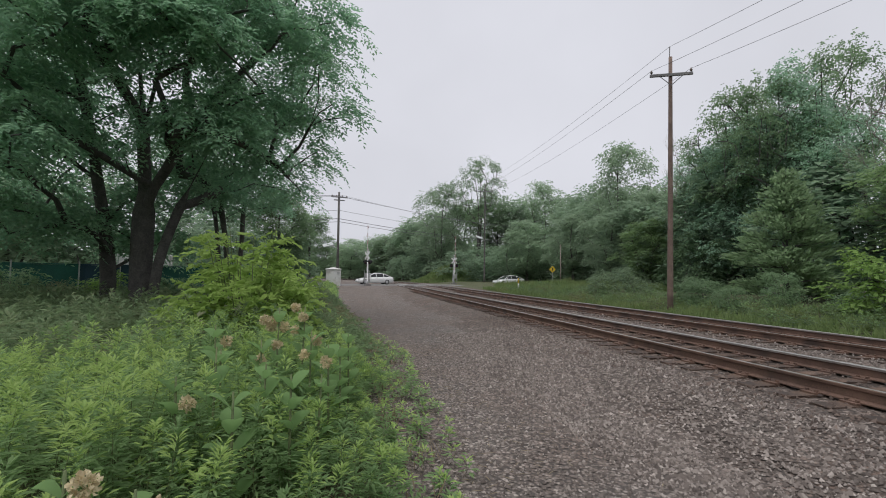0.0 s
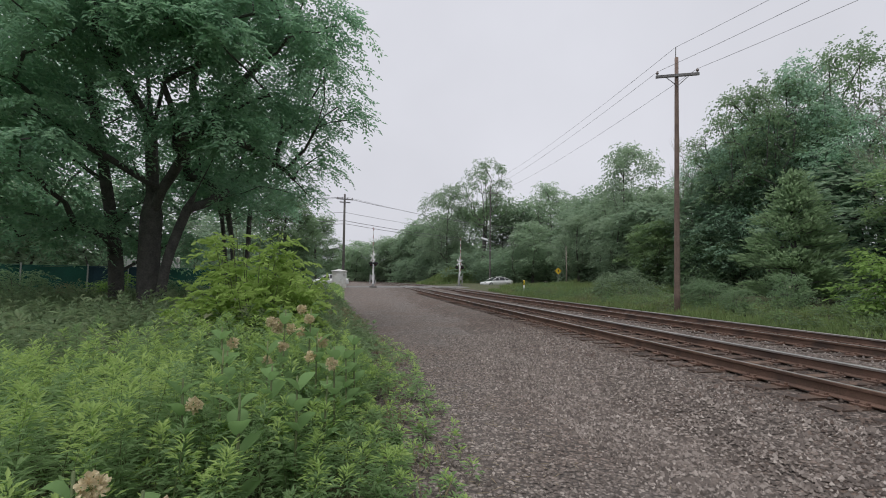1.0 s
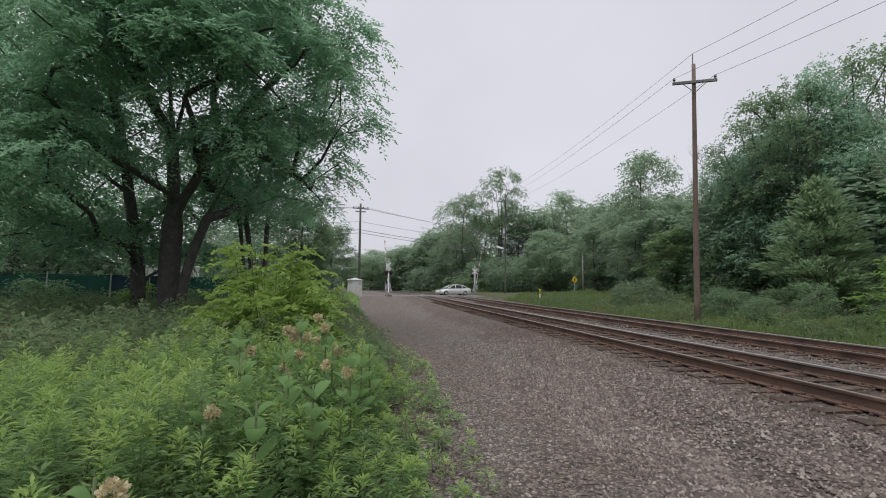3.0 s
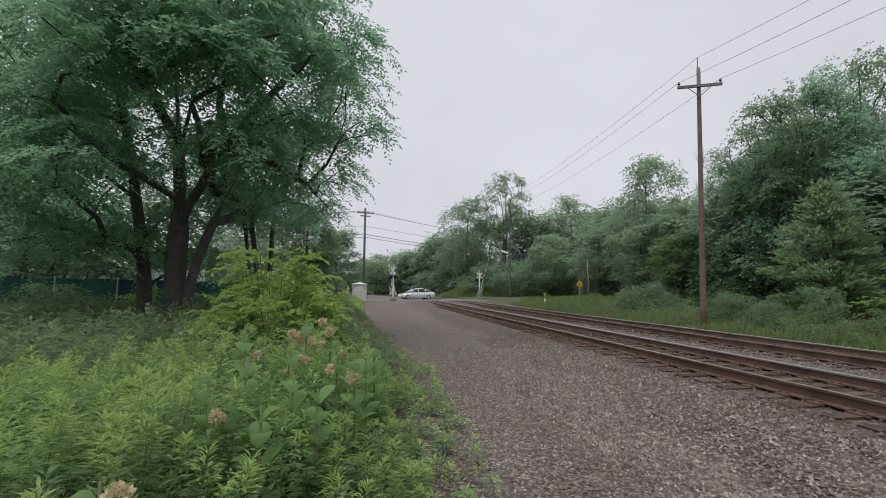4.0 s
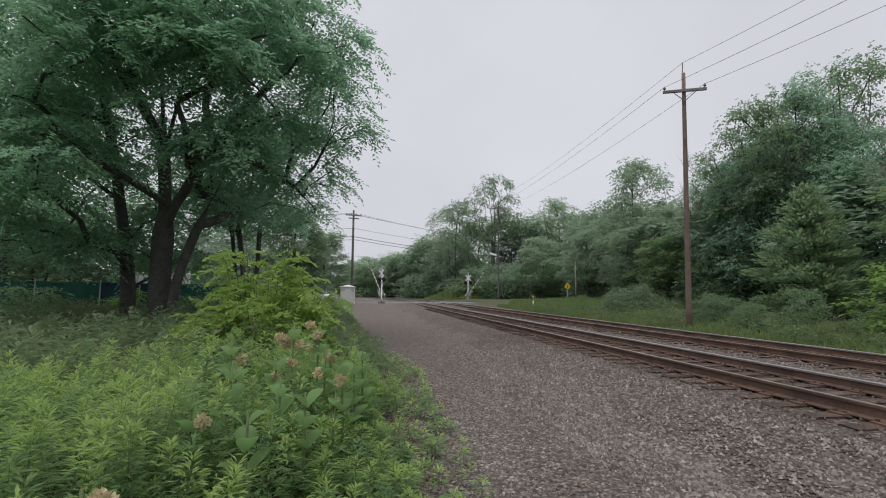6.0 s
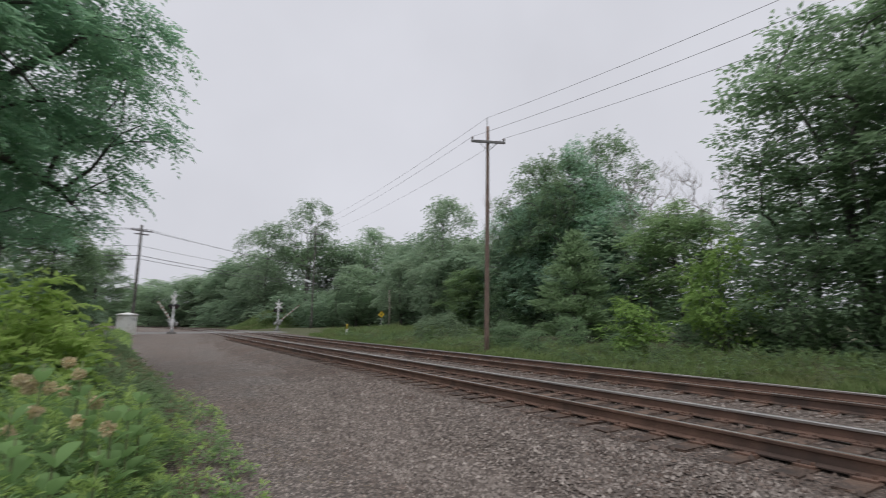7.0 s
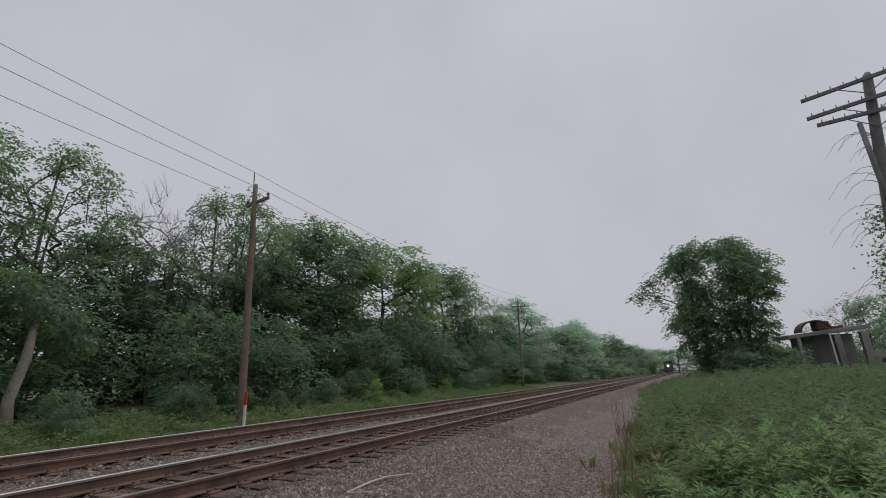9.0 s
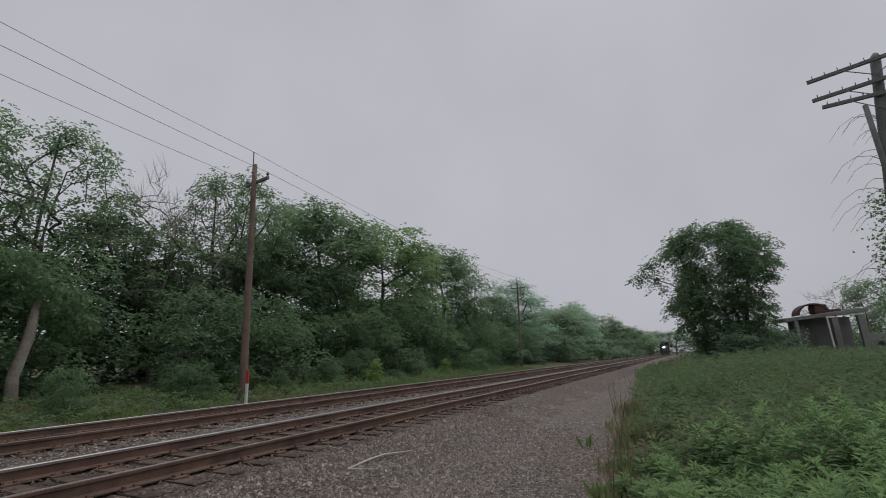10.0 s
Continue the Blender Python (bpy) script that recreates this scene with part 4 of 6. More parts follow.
def pad_leaves(rng, pads, sizes, fronds, k, leaf, droop, thick):
    """Fronds of k leaflets, laid over flat domed pads that hang at their rims."""
    w = sizes ** 2
    pick = rng.choice(len(pads), fronds, p=w / w.sum())
    sz = sizes[pick][:, None]
    th = rng.uniform(0, 6.2832, fronds)
    q = np.sqrt(rng.uniform(0, 1, fronds))[:, None] * (1 + 0.22 * np.sin(3 * th + 9 * pick)[:, None])
    out = np.stack([np.cos(th), np.sin(th), 0 * th], 1)
    pos = pads[pick] + out * q * sz
    pos[:, 2] += (sz * (0.28 * (1 - q * q) - 0.5 * droop * q * q + thick * rng.normal(0, 1, (fronds, 1))))[:, 0]
    along = out + unit(rng, fronds) * 0.7
    along[:, 2] = -droop * (0.35 + 0.75 * q[:, 0]) + rng.normal(0, 0.25, fronds)
    normal = np.array([0, 0, 1.0]) + out * 0.55 * q + unit(rng, fronds) * 0.4
    side = np.cross(normal, along)
    al = along / np.linalg.norm(along, axis=1)[:, None]
    sd = side / (np.linalg.norm(side, axis=1)[:, None] + 1e-9)
    ln = leaf * 0.40 * k * rng.uniform(0.7, 1.3, (fronds, 1))
    out_p, out_a, out_s = [], [], []
    for i in range(k):
        u = i / max(k - 1, 1)
        s = 0.0 if i == k - 1 else (1.0 if i % 2 else -1.0)
        p = pos + al * ln * (u - 0.3)
        p[:, 2] -= max(droop, 0) * 0.4 * ln[:, 0] * u * u
        out_p.append(p)
        out_a.append(al * (0.6 if s else 1.0) + sd * s * 0.85 + unit(rng, fronds) * 0.22)
        out_s.append(al * -s + (sd if s == 0 else 0) + unit(rng, fronds) * 0.22)
    return np.concatenate(out_p), np.concatenate(out_a), np.concatenate(out_s)


def tree(name, label, h, rad, seed, base=0.25, trunk_r=0.2, pads=70, pad=0.24, leaves=9000, leaf=0.24, mats=(None, None), stems=1, spread=0.25, droop=0.35, narrow=0.6, group="", peak=0.45, top=0.45, foot=0.6, k=4, thick=0.14, lines=None, core=0.3, keep=None, step=0.6, extra=()):
    """A tree grown to fill an envelope: widest at the height peak, shrinking to top and foot of its radius; lines: stems given by hand; extra: further pads with their sizes."""
    r = random.Random(seed)
    rng = np.random.default_rng(seed)
    t = thing(name, label, "shrub" if name == "shrub" else "tree", group)
    sk = Skeleton(r, step * max(0.5, h / 12))
    if lines is None:
        lines = []
        for i in range(stems):
            a = 2 * math.pi * i / stems + r.uniform(0, 1.2)
            q = spread * rad if stems > 1 else 0.06 * rad
            w = [Vector((r.uniform(-1, 1), r.uniform(-1, 1), 0)) * 0.03 * h for _ in range(3)]
            d = Vector((math.cos(a), math.sin(a), 0))
            lines.append([d * q * 0.15 + Vector((0, 0, -0.3)), d * q * 0.35 + w[0] * 0.5 + Vector((0, 0, h * 0.28)), d * q * 0.8 + w[1] + Vector((0, 0, h * 0.55)), d * q * 1.4 + w[2] + Vector((0, 0, h * r.uniform(0.8, 0.92)))])
    for line in lines:
        sk.stem(line)
    centres, sizes = [], []
    unit_pad = pad * rad
    for _ in range(pads * 12):
        if len(centres) >= pads:
            break
        u, a = r.random(), r.uniform(0, 6.2832)
        f = 1 - (1 - top) * ((u - peak) / (1 - peak)) ** 2 if u > peak else 1 - (1 - foot) * ((peak - u) / max(peak, 0.01)) ** 2
        q = rad * f * (0.85 + 0.15 * math.sin(2 * a + 7 * u + seed) * math.cos(3 * a + seed)) * math.sqrt(r.uniform(core ** 2, 1.0))
        c = Vector((math.cos(a) * q, math.sin(a) * q, h * (base + (0.97 - base) * u)))
        if keep is not None and not keep(c):
            continue
        if any((c - o).length < 0.62 * unit_pad for o in centres):
            continue
        centres.append(c)
        sizes.append(unit_pad * r.uniform(0.65, 1.2))
    for x, y, z, q in extra:
        centres.append(Vector((x, y, z)))
        sizes.append(q)
    for c in sorted(centres, key=lambda p: p.x * p.x + p.y * p.y + 0.3 * (p.z - base * h) ** 2):
        sk.reach(c)
    part("trunk", sk.build(trunk_r, 0.011 * h / 12 + 0.004), mats[0], t, smooth=True)
    pos, along, side = pad_leaves(rng, np.array([c[:] for c in centres]), np.array(sizes), leaves // k, k, leaf, droop, thick)
    pos[:, 2] = np.maximum(pos[:, 2], 0.12)
    n = len(pos)
    size = leaf * rng.uniform(0.65, 1.3, n)
    part("crown", leaf_mesh("crown", pos, along, side, size, size * narrow, [mats[1]]), None, t)
    return t


def bare_tree(name, label, h, rad, seed, mats, leaves=2100, trunk_r=0.12):
    """A dying tree: fans of bare twigs above, a few leaves on the lower boughs."""
    r = random.Random(seed)
    rng = np.random.default_rng(seed)
    t = thing(name, label, "tree", "trees behind the tracks")
    sk = Skeleton(r, 0.6)
    sk.stem([(0, 0, -0.3), (0.2, 0.1, h * 0.3), (-0.3, 0.2, h * 0.55), (-0.1, 0.5, h * 0.8)])
    sk.stem([(0.2, 0.1, h * 0.3), (0.9, -0.4, h * 0.5), (1.5, -0.5, h * 0.76)])
    low, ends = [], []
    for i in range(120):
        u, a = r.uniform(0.34, 0.93), r.uniform(0, 6.2832)
        q = rad * (1 - ((u - 0.62) / 0.42) ** 2 * 0.5) * math.sqrt(r.uniform(0.1, 1))
        ends.append(Vector((math.cos(a) * q, math.sin(a) * q, h * u)))
    for p in sorted(ends, key=lambda c: c.length):
        sk.reach(p)
    b = sk.build(trunk_r, 0.009)
    for p in ends:
        out = Vector((p.x, p.y, 0)).normalized() if p.length else Vector((1, 0, 0))
        for _ in range(5):
            d = (out * r.uniform(0, 0.8) + Vector((r.uniform(-0.6, 0.6), r.uniform(-0.6, 0.6), r.uniform(0.5, 1.2)))) * r.uniform(0.5, 1.1)
            b.tube([p - d * 0.1, p + d * 0.5 + Vector((r.uniform(-0.06, 0.06), r.uniform(-0.06, 0.06), 0)), p + d], [0.008, 0.006, 0.003], 3, caps=False)
        if p.z < h * 0.7:
            low.append(p[:])
    part("trunk", b, mats[0], t, smooth=True)
    low = np.array(low)
    pos, along, side = pad_leaves(rng, low, np.full(len(low), 0.5), leaves // 3, 3, 0.18, 0.3, 0.3)
    size = 0.18 * rng.uniform(0.6, 1.3, len(pos))
    part("crown", leaf_mesh("crown", pos, along, side, size, size * 0.6, [mats[1]]), None, t)
    return t


def pine(name, label, h, rad, seed):
    """A young pine: whorls of level branches with upturned tufts."""
    r = random.Random(seed)
    rng = np.random.default_rng(seed)
    t = thing(name, label, "tree", "trees behind the tracks")
    b = Build()
    b.tube([(0, 0, -0.3), (0.05, 0, h * 0.5), (0, 0, h)], [0.16, 0.1, 0.015], 8)
    pos = []
    z = 0.4
    while z < h * 0.97:
        u = z / h
        env = rad * (1.0 - u ** 1.6) * (0.92 + 0.12 * r.random()) + 0.15
        for k in range(8):
            a = r.uniform(0, 6.28)
            ln = env * r.uniform(0.7, 1.1)
            p2 = Vector((math.cos(a) * ln, math.sin(a) * ln, z + 0.12 * ln))
            b.tube([(0, 0, z), (p2.x * 0.5, p2.y * 0.5, z + 0.02), p2], [0.03, 0.02, 0.006], 4, caps=False)
            for _ in range(int(26 * ln) + 8):
                s = r.uniform(0.3, 1.05)
                pos.append((p2.x * s + r.gauss(0, 0.16), p2.y * s + r.gauss(0, 0.16), z + (p2.z - z) * s + r.gauss(0.05, 0.12)))
        z += 0.42
    part("trunk", b, M_BARK, t, smooth=True)
    pos = np.array(pos)
    along = np.stack([pos[:, 0], pos[:, 1], np.full(len(pos), 0.9)], 1) + unit(rng, len(pos)) * 0.9
    part("crown", leaf_mesh("crown", pos, along, unit(rng, len(pos)), 0.32, 0.12, [M_PINE]), None, t)
    return t


KINDS = {}
GROUP = "trees behind the tracks"


def build_kind(kind):
    if kind == "oak":
        return tree("broadleaf_tree", "full green broadleaf tree in the woods", 12, 4, 21, 0.18, 0.2, 105, 0.24, 15000, 0.24, (M_BARK, M_WOOD1), k=3, thick=0.3, group=GROUP)
    if kind == "maple":
        return tree("broadleaf_tree", "dense dark green tree in the woods", 12, 4, 22, 0.1, 0.2, 125, 0.24, 18000, 0.215, (M_BARK, M_WOOD2), k=3, thick=0.3, group=GROUP, foot=0.85, top=0.5)
    if kind == "ash":
        return tree("broadleaf_tree", "light green broadleaf tree in the woods", 12, 4, 23, 0.16, 0.19, 100, 0.23, 13500, 0.24, (M_BARK, M_WOOD3), k=3, thick=0.3, group=GROUP)
    # silver, farwood, fardark and farthick take leaf colours paled for haze.
    if kind == "silver":
        return tree("broadleaf_tree", "tree beyond the crossing, haze put into its leaf colour", 12, 4, 38, 0.1, 0.2, 90, 0.25, 10500, 0.27, (M_BARK, M_FARLEAF), k=3, thick=0.36, group="trees beyond the crossing", foot=0.8)
    # ivy and bramble carry the woods' shade in their darker leaf colour.
    if kind == "ivy":
        return tree("broadleaf_tree", "broadleaf tree in the woods, leaf colour darkened for shade", 12, 4, 36, 0.02, 0.2, 130, 0.21, 9600, 0.28, (M_BARK, M_DIMLEAF), k=3, thick=0.4, droop=0.6, group=GROUP, foot=0.9)
    if kind == "bramble":
        return tree("shrub", "tangle of creeper and bramble, leaf colour darkened for shade", 5, 2.5, 37, 0.0, 0.05, 60, 0.26, 3900, 0.2, (M_BARK, M_DIMLEAF), stems=4, thick=0.4, droop=0.5, k=3, foot=0.9, group="shrubs along the verge")
    if kind == "airy":
        return tree("broadleaf_tree", "open-crowned tree with thin foliage", 12, 4, 24, 0.4, 0.17, 120, 0.16, 8400, 0.19, (M_BARK, M_WOOD1), stems=2, spread=0.2, k=3, group=GROUP, core=0.2, thick=0.3)
    if kind == "elm":
        return tree("broadleaf_tree", "tall spreading tree with several stems", 12, 4, 25, 0.22, 0.17, 150, 0.2, 19000, 0.235, (M_BARK, M_WOOD1), stems=4, spread=0.3, droop=-0.1, k=4, narrow=0.5, group=GROUP, peak=0.62, top=0.6, foot=0.6, thick=0.2)
    if kind == "farwood":
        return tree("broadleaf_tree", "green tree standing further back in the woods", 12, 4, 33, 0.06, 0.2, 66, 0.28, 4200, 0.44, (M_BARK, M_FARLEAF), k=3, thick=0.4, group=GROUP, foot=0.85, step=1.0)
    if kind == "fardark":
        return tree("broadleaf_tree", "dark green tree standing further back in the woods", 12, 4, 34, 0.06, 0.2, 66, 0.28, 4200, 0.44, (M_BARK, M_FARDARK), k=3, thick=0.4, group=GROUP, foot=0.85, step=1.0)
    if kind == "farthick":
        return tree("shrub", "dark undergrowth far along the wood's edge", 5, 2.5, 35, 0.0, 0.06, 44, 0.32, 2700, 0.25, (M_BARK, M_FARDARK), k=3, stems=3, thick=0.45, droop=0.4, foot=0.95, group="shrubs along the verge", step=1.0)
    if kind == "dead":
        return bare_tree("dead_tree", "nearly leafless grey tree standing in the woods", 12, 3.2, 26, (M_GREYTWIG, M_WOOD1))
    if kind == "pine":
        return pine("pine_tree", "young bushy pine in front of the woods", 8, 2.3, 27)
    if kind == "shrub":
        return tree("shrub", "green undergrowth shrub at the wood's edge", 4, 2.2, 28, 0.0, 0.05, 46, 0.26, 3600, 0.18, (M_BARK, M_WOOD1), stems=4, thick=0.4, droop=0.4, k=3, foot=0.9, group="shrubs along the verge")
    if kind == "thicket":
        return tree("shrub", "dark tangled undergrowth at the wood's edge", 5, 2.5, 29, 0.0, 0.05, 60, 0.25, 4200, 0.21, (M_BARK, M_DIMLEAF), stems=4, thick=0.45, droop=0.6, k=3, foot=0.9, group="shrubs along the verge")
    if kind == "bright":
        return tree("shrub", "light green leafy sapling at the wood's edge", 2.6, 1.5, 30, 0.0, 0.03, 26, 0.3, 1500, 0.2, (M_BARK, M_YOUNG), stems=4, thick=0.35, droop=0.2, k=4, foot=0.8, group="shrubs along the verge")
    return tree("shrub", "rounded grey-green bush on the verge", 2.3, 2.6, 31, 0.0, 0.04, 60, 0.24, 6000, 0.13, (M_BARK, M_BUSH), stems=6, thick=0.4, droop=0.3, k=3, foot=1.0, top=0.5, peak=0.3, group="shrubs along the verge")


SIZES = {"silver": (12, 4), "ivy": (12, 4), "bramble": (5, 2.5), "farthick": (5, 2.5), "farwood": (12, 4), "fardark": (12, 4), "oak": (12, 4), "maple": (12, 4), "ash": (12, 4), "airy": (12, 4), "elm": (12, 4), "dead": (12, 3.2), "pine": (8, 2.3), "shrub": (4, 2.2), "thicket": (5, 2.5), "bright": (2.6, 1.5), "round": (2.3, 2.6)}
TREE_RNG = random.Random(77)


def plant(kind, x, y, h, rad):
    """A tree of that kind, its top at the height h above the rails' datum."""
    z = ground_z(x, y) - 0.05
    m = pose(x, y, z, 0, 0, TREE_RNG.uniform(0, 360))
    if kind not in KINDS:
        KINDS[kind] = ob = build_kind(kind)
        ob.matrix_basis = m
    else:
        ob = copy_thing(KINDS[kind], m)
    h0, r0 = SIZES[kind]
    s = rad / r0
    ob.scale = (s, s, (h - z) / h0)
    return ob


# beyond the crossing
for row in (("farwood", 0, 122, 9.5, 6), ("farwood", 9, 119, 11.5, 6), ("farwood", 15, 112, 14.6, 6), ("silver", 18, 93, 20.0, 5.5), ("airy", 25, 89, 25.2, 6), ("silver", 32.5, 92, 16.5, 6),
            ("silver", 35, 81, 19, 5.5), ("silver", 37.5, 74, 14, 5), ("silver", 33, 52.5, 18.5, 4.6), ("silver", 36, 58, 13.6, 4.6), ("silver", 30.5, 42, 10.5, 3.6),
            ("farwood", 2, 136, 12, 7), ("farwood", 9.9, 119.6, 12.1, 6), ("fardark", 15.2, 111.0, 15.6, 6), ("farwood", 18.6, 103.3, 16.5, 6), ("farwood", 24.6, 101.0, 17.7, 6), ("farwood", 29.4, 91.4, 18.5, 6), ("fardark", 34.4, 88.5, 17.6, 6), ("farwood", 40.7, 82.5, 17.5, 6), ("fardark", 40.5, 73.6, 17.5, 6), ("farwood", 39.7, 60.1, 14.9, 6), ("farwood", 38.6, 53.5, 13.6, 6), ("fardark", 9, 128, 12.5, 7), ("farwood", 14.5, 116, 13.5, 6), ("fardark", -5, 140, 11, 7), ("farwood", -12, 104, 9.5, 5), ("farthick", 12, 106, 6, 5), ("farthick", 6, 124, 6, 5), ("farthick", 21, 83, 6.9, 6), ("farthick", 16.5, 99, 9, 6), ("farthick", 25, 73, 6, 4.6), ("farthick", 31, 57, 6, 3.8), ("farthick", 20.5, 93, 7, 5), ("farthick", 27, 82, 7.5, 5.5), ("farthick", 31.5, 73.5, 6.5, 5), ("farthick", 30, 48, 6, 3.6), ("farthick", 23, 77, 5, 4), ("silver", 27.6, 70, 10.5, 4.6), ("silver", 28.6, 56.5, 10, 4), ("silver", 27.0, 45, 8.5, 3.4)):
    plant(*row)
# the dark clump behind the near pole
for row in (("ash", 26.5, 37.6, 7, 3.2), ("maple", 29.5, 34, 13.2, 3.8), ("maple", 30.6, 30.4, 15.0, 4.2), ("maple", 31.6, 27.9, 17.6, 3.8), ("maple", 31.4, 24.8, 13.4, 3.2),
            ("pine", 23.6, 21.6, 7.8, 2.7), ("round", 18.6, 29.6, 2.15, 2.7), ("shrub", 16.6, 19.6, 1.6, 1.1), ("shrub", 15.9, 17.2, 1.3, 0.9), ("thicket", 17.4, 21.2, 1.7, 1.2), ("silver", 28.9, 33.2, 10.8, 3.4), ("airy", 29.1, 30.3, 16.4, 4.2), ("maple", 29.3, 31.4, 13.0, 3.4), ("airy", 29.4, 28.6, 16.8, 3.6), ("dead", 28.6, 19.4, 13.0, 2.5), ("dead", 28.8, 15.2, 11.8, 2.6), ("dead", 27.6, 34.4, 14.2, 1.7), ("airy", 33.0, 26.0, 18.6, 4.0), ("ash", 27.5, 16.6, 9.2, 3.6)):
    plant(*row)
# opposite the walk
for row in (("elm", 24.6, 6.6, 14.6, 5.4), ("elm", 25.2, 2.4, 14.9, 5.8), ("elm", 26.0, -3.0, 13.6, 5.4), ("airy", 26.0, -10.3, 13.2, 4.0), ("dead", 27.0, -14.8, 10.6, 3.2),
            ("airy", 25.5, -20.0, 13.8, 4.4), ("airy", 26.6, -24, 13.2, 3.8), ("bright", 17.7, 13.0, 2.6, 1.5), ("thicket", 25, 1.5, 5.5, 3.2), ("thicket", 24.5, -2, 5, 3.0), ("bright", 20.2, 10.5, 5.0, 1.8), ("ivy", 27.2, -14.5, 9.5, 4.2), ("ivy", 25.8, -23.5, 9.8, 4.6), ("dead", 25.2, -15.6, 12.2, 3.6), ("dead", 26.4, -18.6, 11.4, 3.4), ("oak", 25.7, -28.5, 14, 5.6), ("ash", 24.2, -36, 13.8, 6.2),
            ("oak", 23.0, -45.5, 13.2, 5.0), ("ivy", 23, -60, 9.5, 4.6), ("maple", 23, -68, 12.4, 6.5), ("dead", 22.5, -56, 11.5, 3), ("maple", 19.5, -98, 11.8, 5), ("oak", 16.7, -134, 9, 6), ("ash", 12.6, -180, 7.4, 5)):
    plant(*row)
# woods that fill in behind, and undergrowth along their edge
for i in range(24):
    y = -150 + i * 10.2 + TREE_RNG.uniform(-2, 2)
    x = 31.5 + TREE_RNG.uniform(-2.5, 4) + (5 if y > 60 else 0)
    plant(TREE_RNG.choice(("farwood", "fardark", "fardark")), x, y, TREE_RNG.uniform(8.0, 10.5) + (3 if y > 60 else 0) - (2.6 if -9 < y < 1 else 0), TREE_RNG.uniform(4.6, 5.8))
for i in range(34):
    y = -78 + i * 3.6 + TREE_RNG.uniform(-1, 1)
    x = 21.5 + TREE_RNG.uniform(-1.0, 2.2) + (5.5 if y > 24 else 0) - (1.6 if y < -11 else 0)
    if 15 < y < 28:
        continue
    plant(("bramble" if y < -9 else TREE_RNG.choice(("thicket", "shrub", "thicket"))) if -60 < y < 34 else "farthick", x, y, TREE_RNG.uniform(3.8, 6.6), TREE_RNG.uniform(2.6, 3.3))
for i in range(16):
    y = -44 + i * 4.1 + TREE_RNG.uniform(-1.5, 1.5)
    if -8 < y < 10:
        continue
    plant("bramble" if y < -10 else TREE_RNG.choice(("shrub", "shrub", "thicket")), (17.2 if y < -10 else 18.6) + TREE_RNG.uniform(-0.9, 0.9), y, TREE_RNG.uniform(1.2, 2.2), TREE_RNG.uniform(0.8, 1.5))
for i in range(15):
    y = -40 + i * 2.4 + TREE_RNG.uniform(-1.6, 1.6)
    plant(TREE_RNG.choice(("bramble", "bramble", "bright")), 16.6 + TREE_RNG.uniform(-0.9, 1.0), y, 0.45 + 1.3 * TREE_RNG.random() ** 1.6, TREE_RNG.uniform(0.45, 0.95))
# on the walk's side: towards the crossing
for row in (("oak", -6.4, 46, 9.4, 3.6), ("oak", -5.2, 62.5, 9.6, 3.8), ("farwood", -15, 89, 9.4, 4.5), ("farwood", -22, 70, 10, 5), ("farthick", -6.0, 48, 5.5, 3), ("fardark", -30, 52, 10, 5),
            ("ash", -12, 104, 9, 5), ("farwood", -25, 40, 9, 4.5), ("farwood", -34, 30, 9, 5), ("farwood", -40, 18, 10, 5), ("maple", -9.5, 62.5, 6, 2.6), ("thicket", -9.6, 20.6, 1.25, 1.2), ("thicket", -12.9, 19.6, 1.3, 1.2), ("shrub", -7.4, 21.8, 1.4, 1.0), ("thicket", -17.5, 17.5, 2.2, 1.6), ("shrub", -4.4, 20.4, 1.9, 1.2), ("shrub", -10.8, 17.6, 1.7, 1.2), ("shrub", -13.9, 18.2, 2.3, 1.1), ("bright", -8.6, 19.2, 1.5, 0.9), ("fardark", -15, 34, 8.5, 4.2), ("farwood", -21, 32, 9, 4.6), ("farthick", -10, 41, 6, 3.4), ("farwood", -28, 24, 8.5, 4.5), ("fardark", -11, 47, 8.5, 4), ("thicket", -24, 27, 5, 3.5), ("farthick", -17.5, 38, 5, 3.5)):
    plant(*row)
# behind the weeds, the other way
for row in (("farwood", -28.7, -106, 13.5, 4.5), ("farwood", -40, -95, 12, 6), ("farthick", -5.5, -52, 4, 3), ("shrub", -19, -52, 3.6, 3), ("farthick", -3.5, -40.5, 3.0, 2.2),
            ("farwood", 19.5, -82, 9.5, 6), ("fardark", 21, -90, 10, 6), ("farwood", 17.5, -114, 10, 6), ("fardark", 15.5, -148, 9, 6), ("farwood", 13.5, -165, 8.5, 6), ("farthick", 18, -75, 4.5, 4), ("farthick", 17, -104, 5, 5), ("farthick", 15, -125, 5, 5), ("farwood", 12.5, -200, 8, 6), ("farwood", 4, -246, 11, 8), ("fardark", 14, -236, 11, 8), ("farwood", -5, -252, 11, 8), ("farwood", 22, -215, 9, 7), ("fardark", -12, -230, 10, 7), ("farthick", -6.4, -44, 3.2, 2.2), ("farwood", -45, -60, 10, 5), ("farwood", -52, -30, 10, 5), ("farwood", -48, -5, 10, 5)):
    plant(*row)

# the large locust: several dark stems, the right-hand ones arching out over the meadow's edge
LOCUST_AT = (-5.95, 15.2)


def aslant(e, z, d=0.0):
    """A point of the locust: metres to the camera's right, height, metres further off."""
    return (0.98 * e + 0.196 * d, -0.196 * e + 0.98 * d, z)


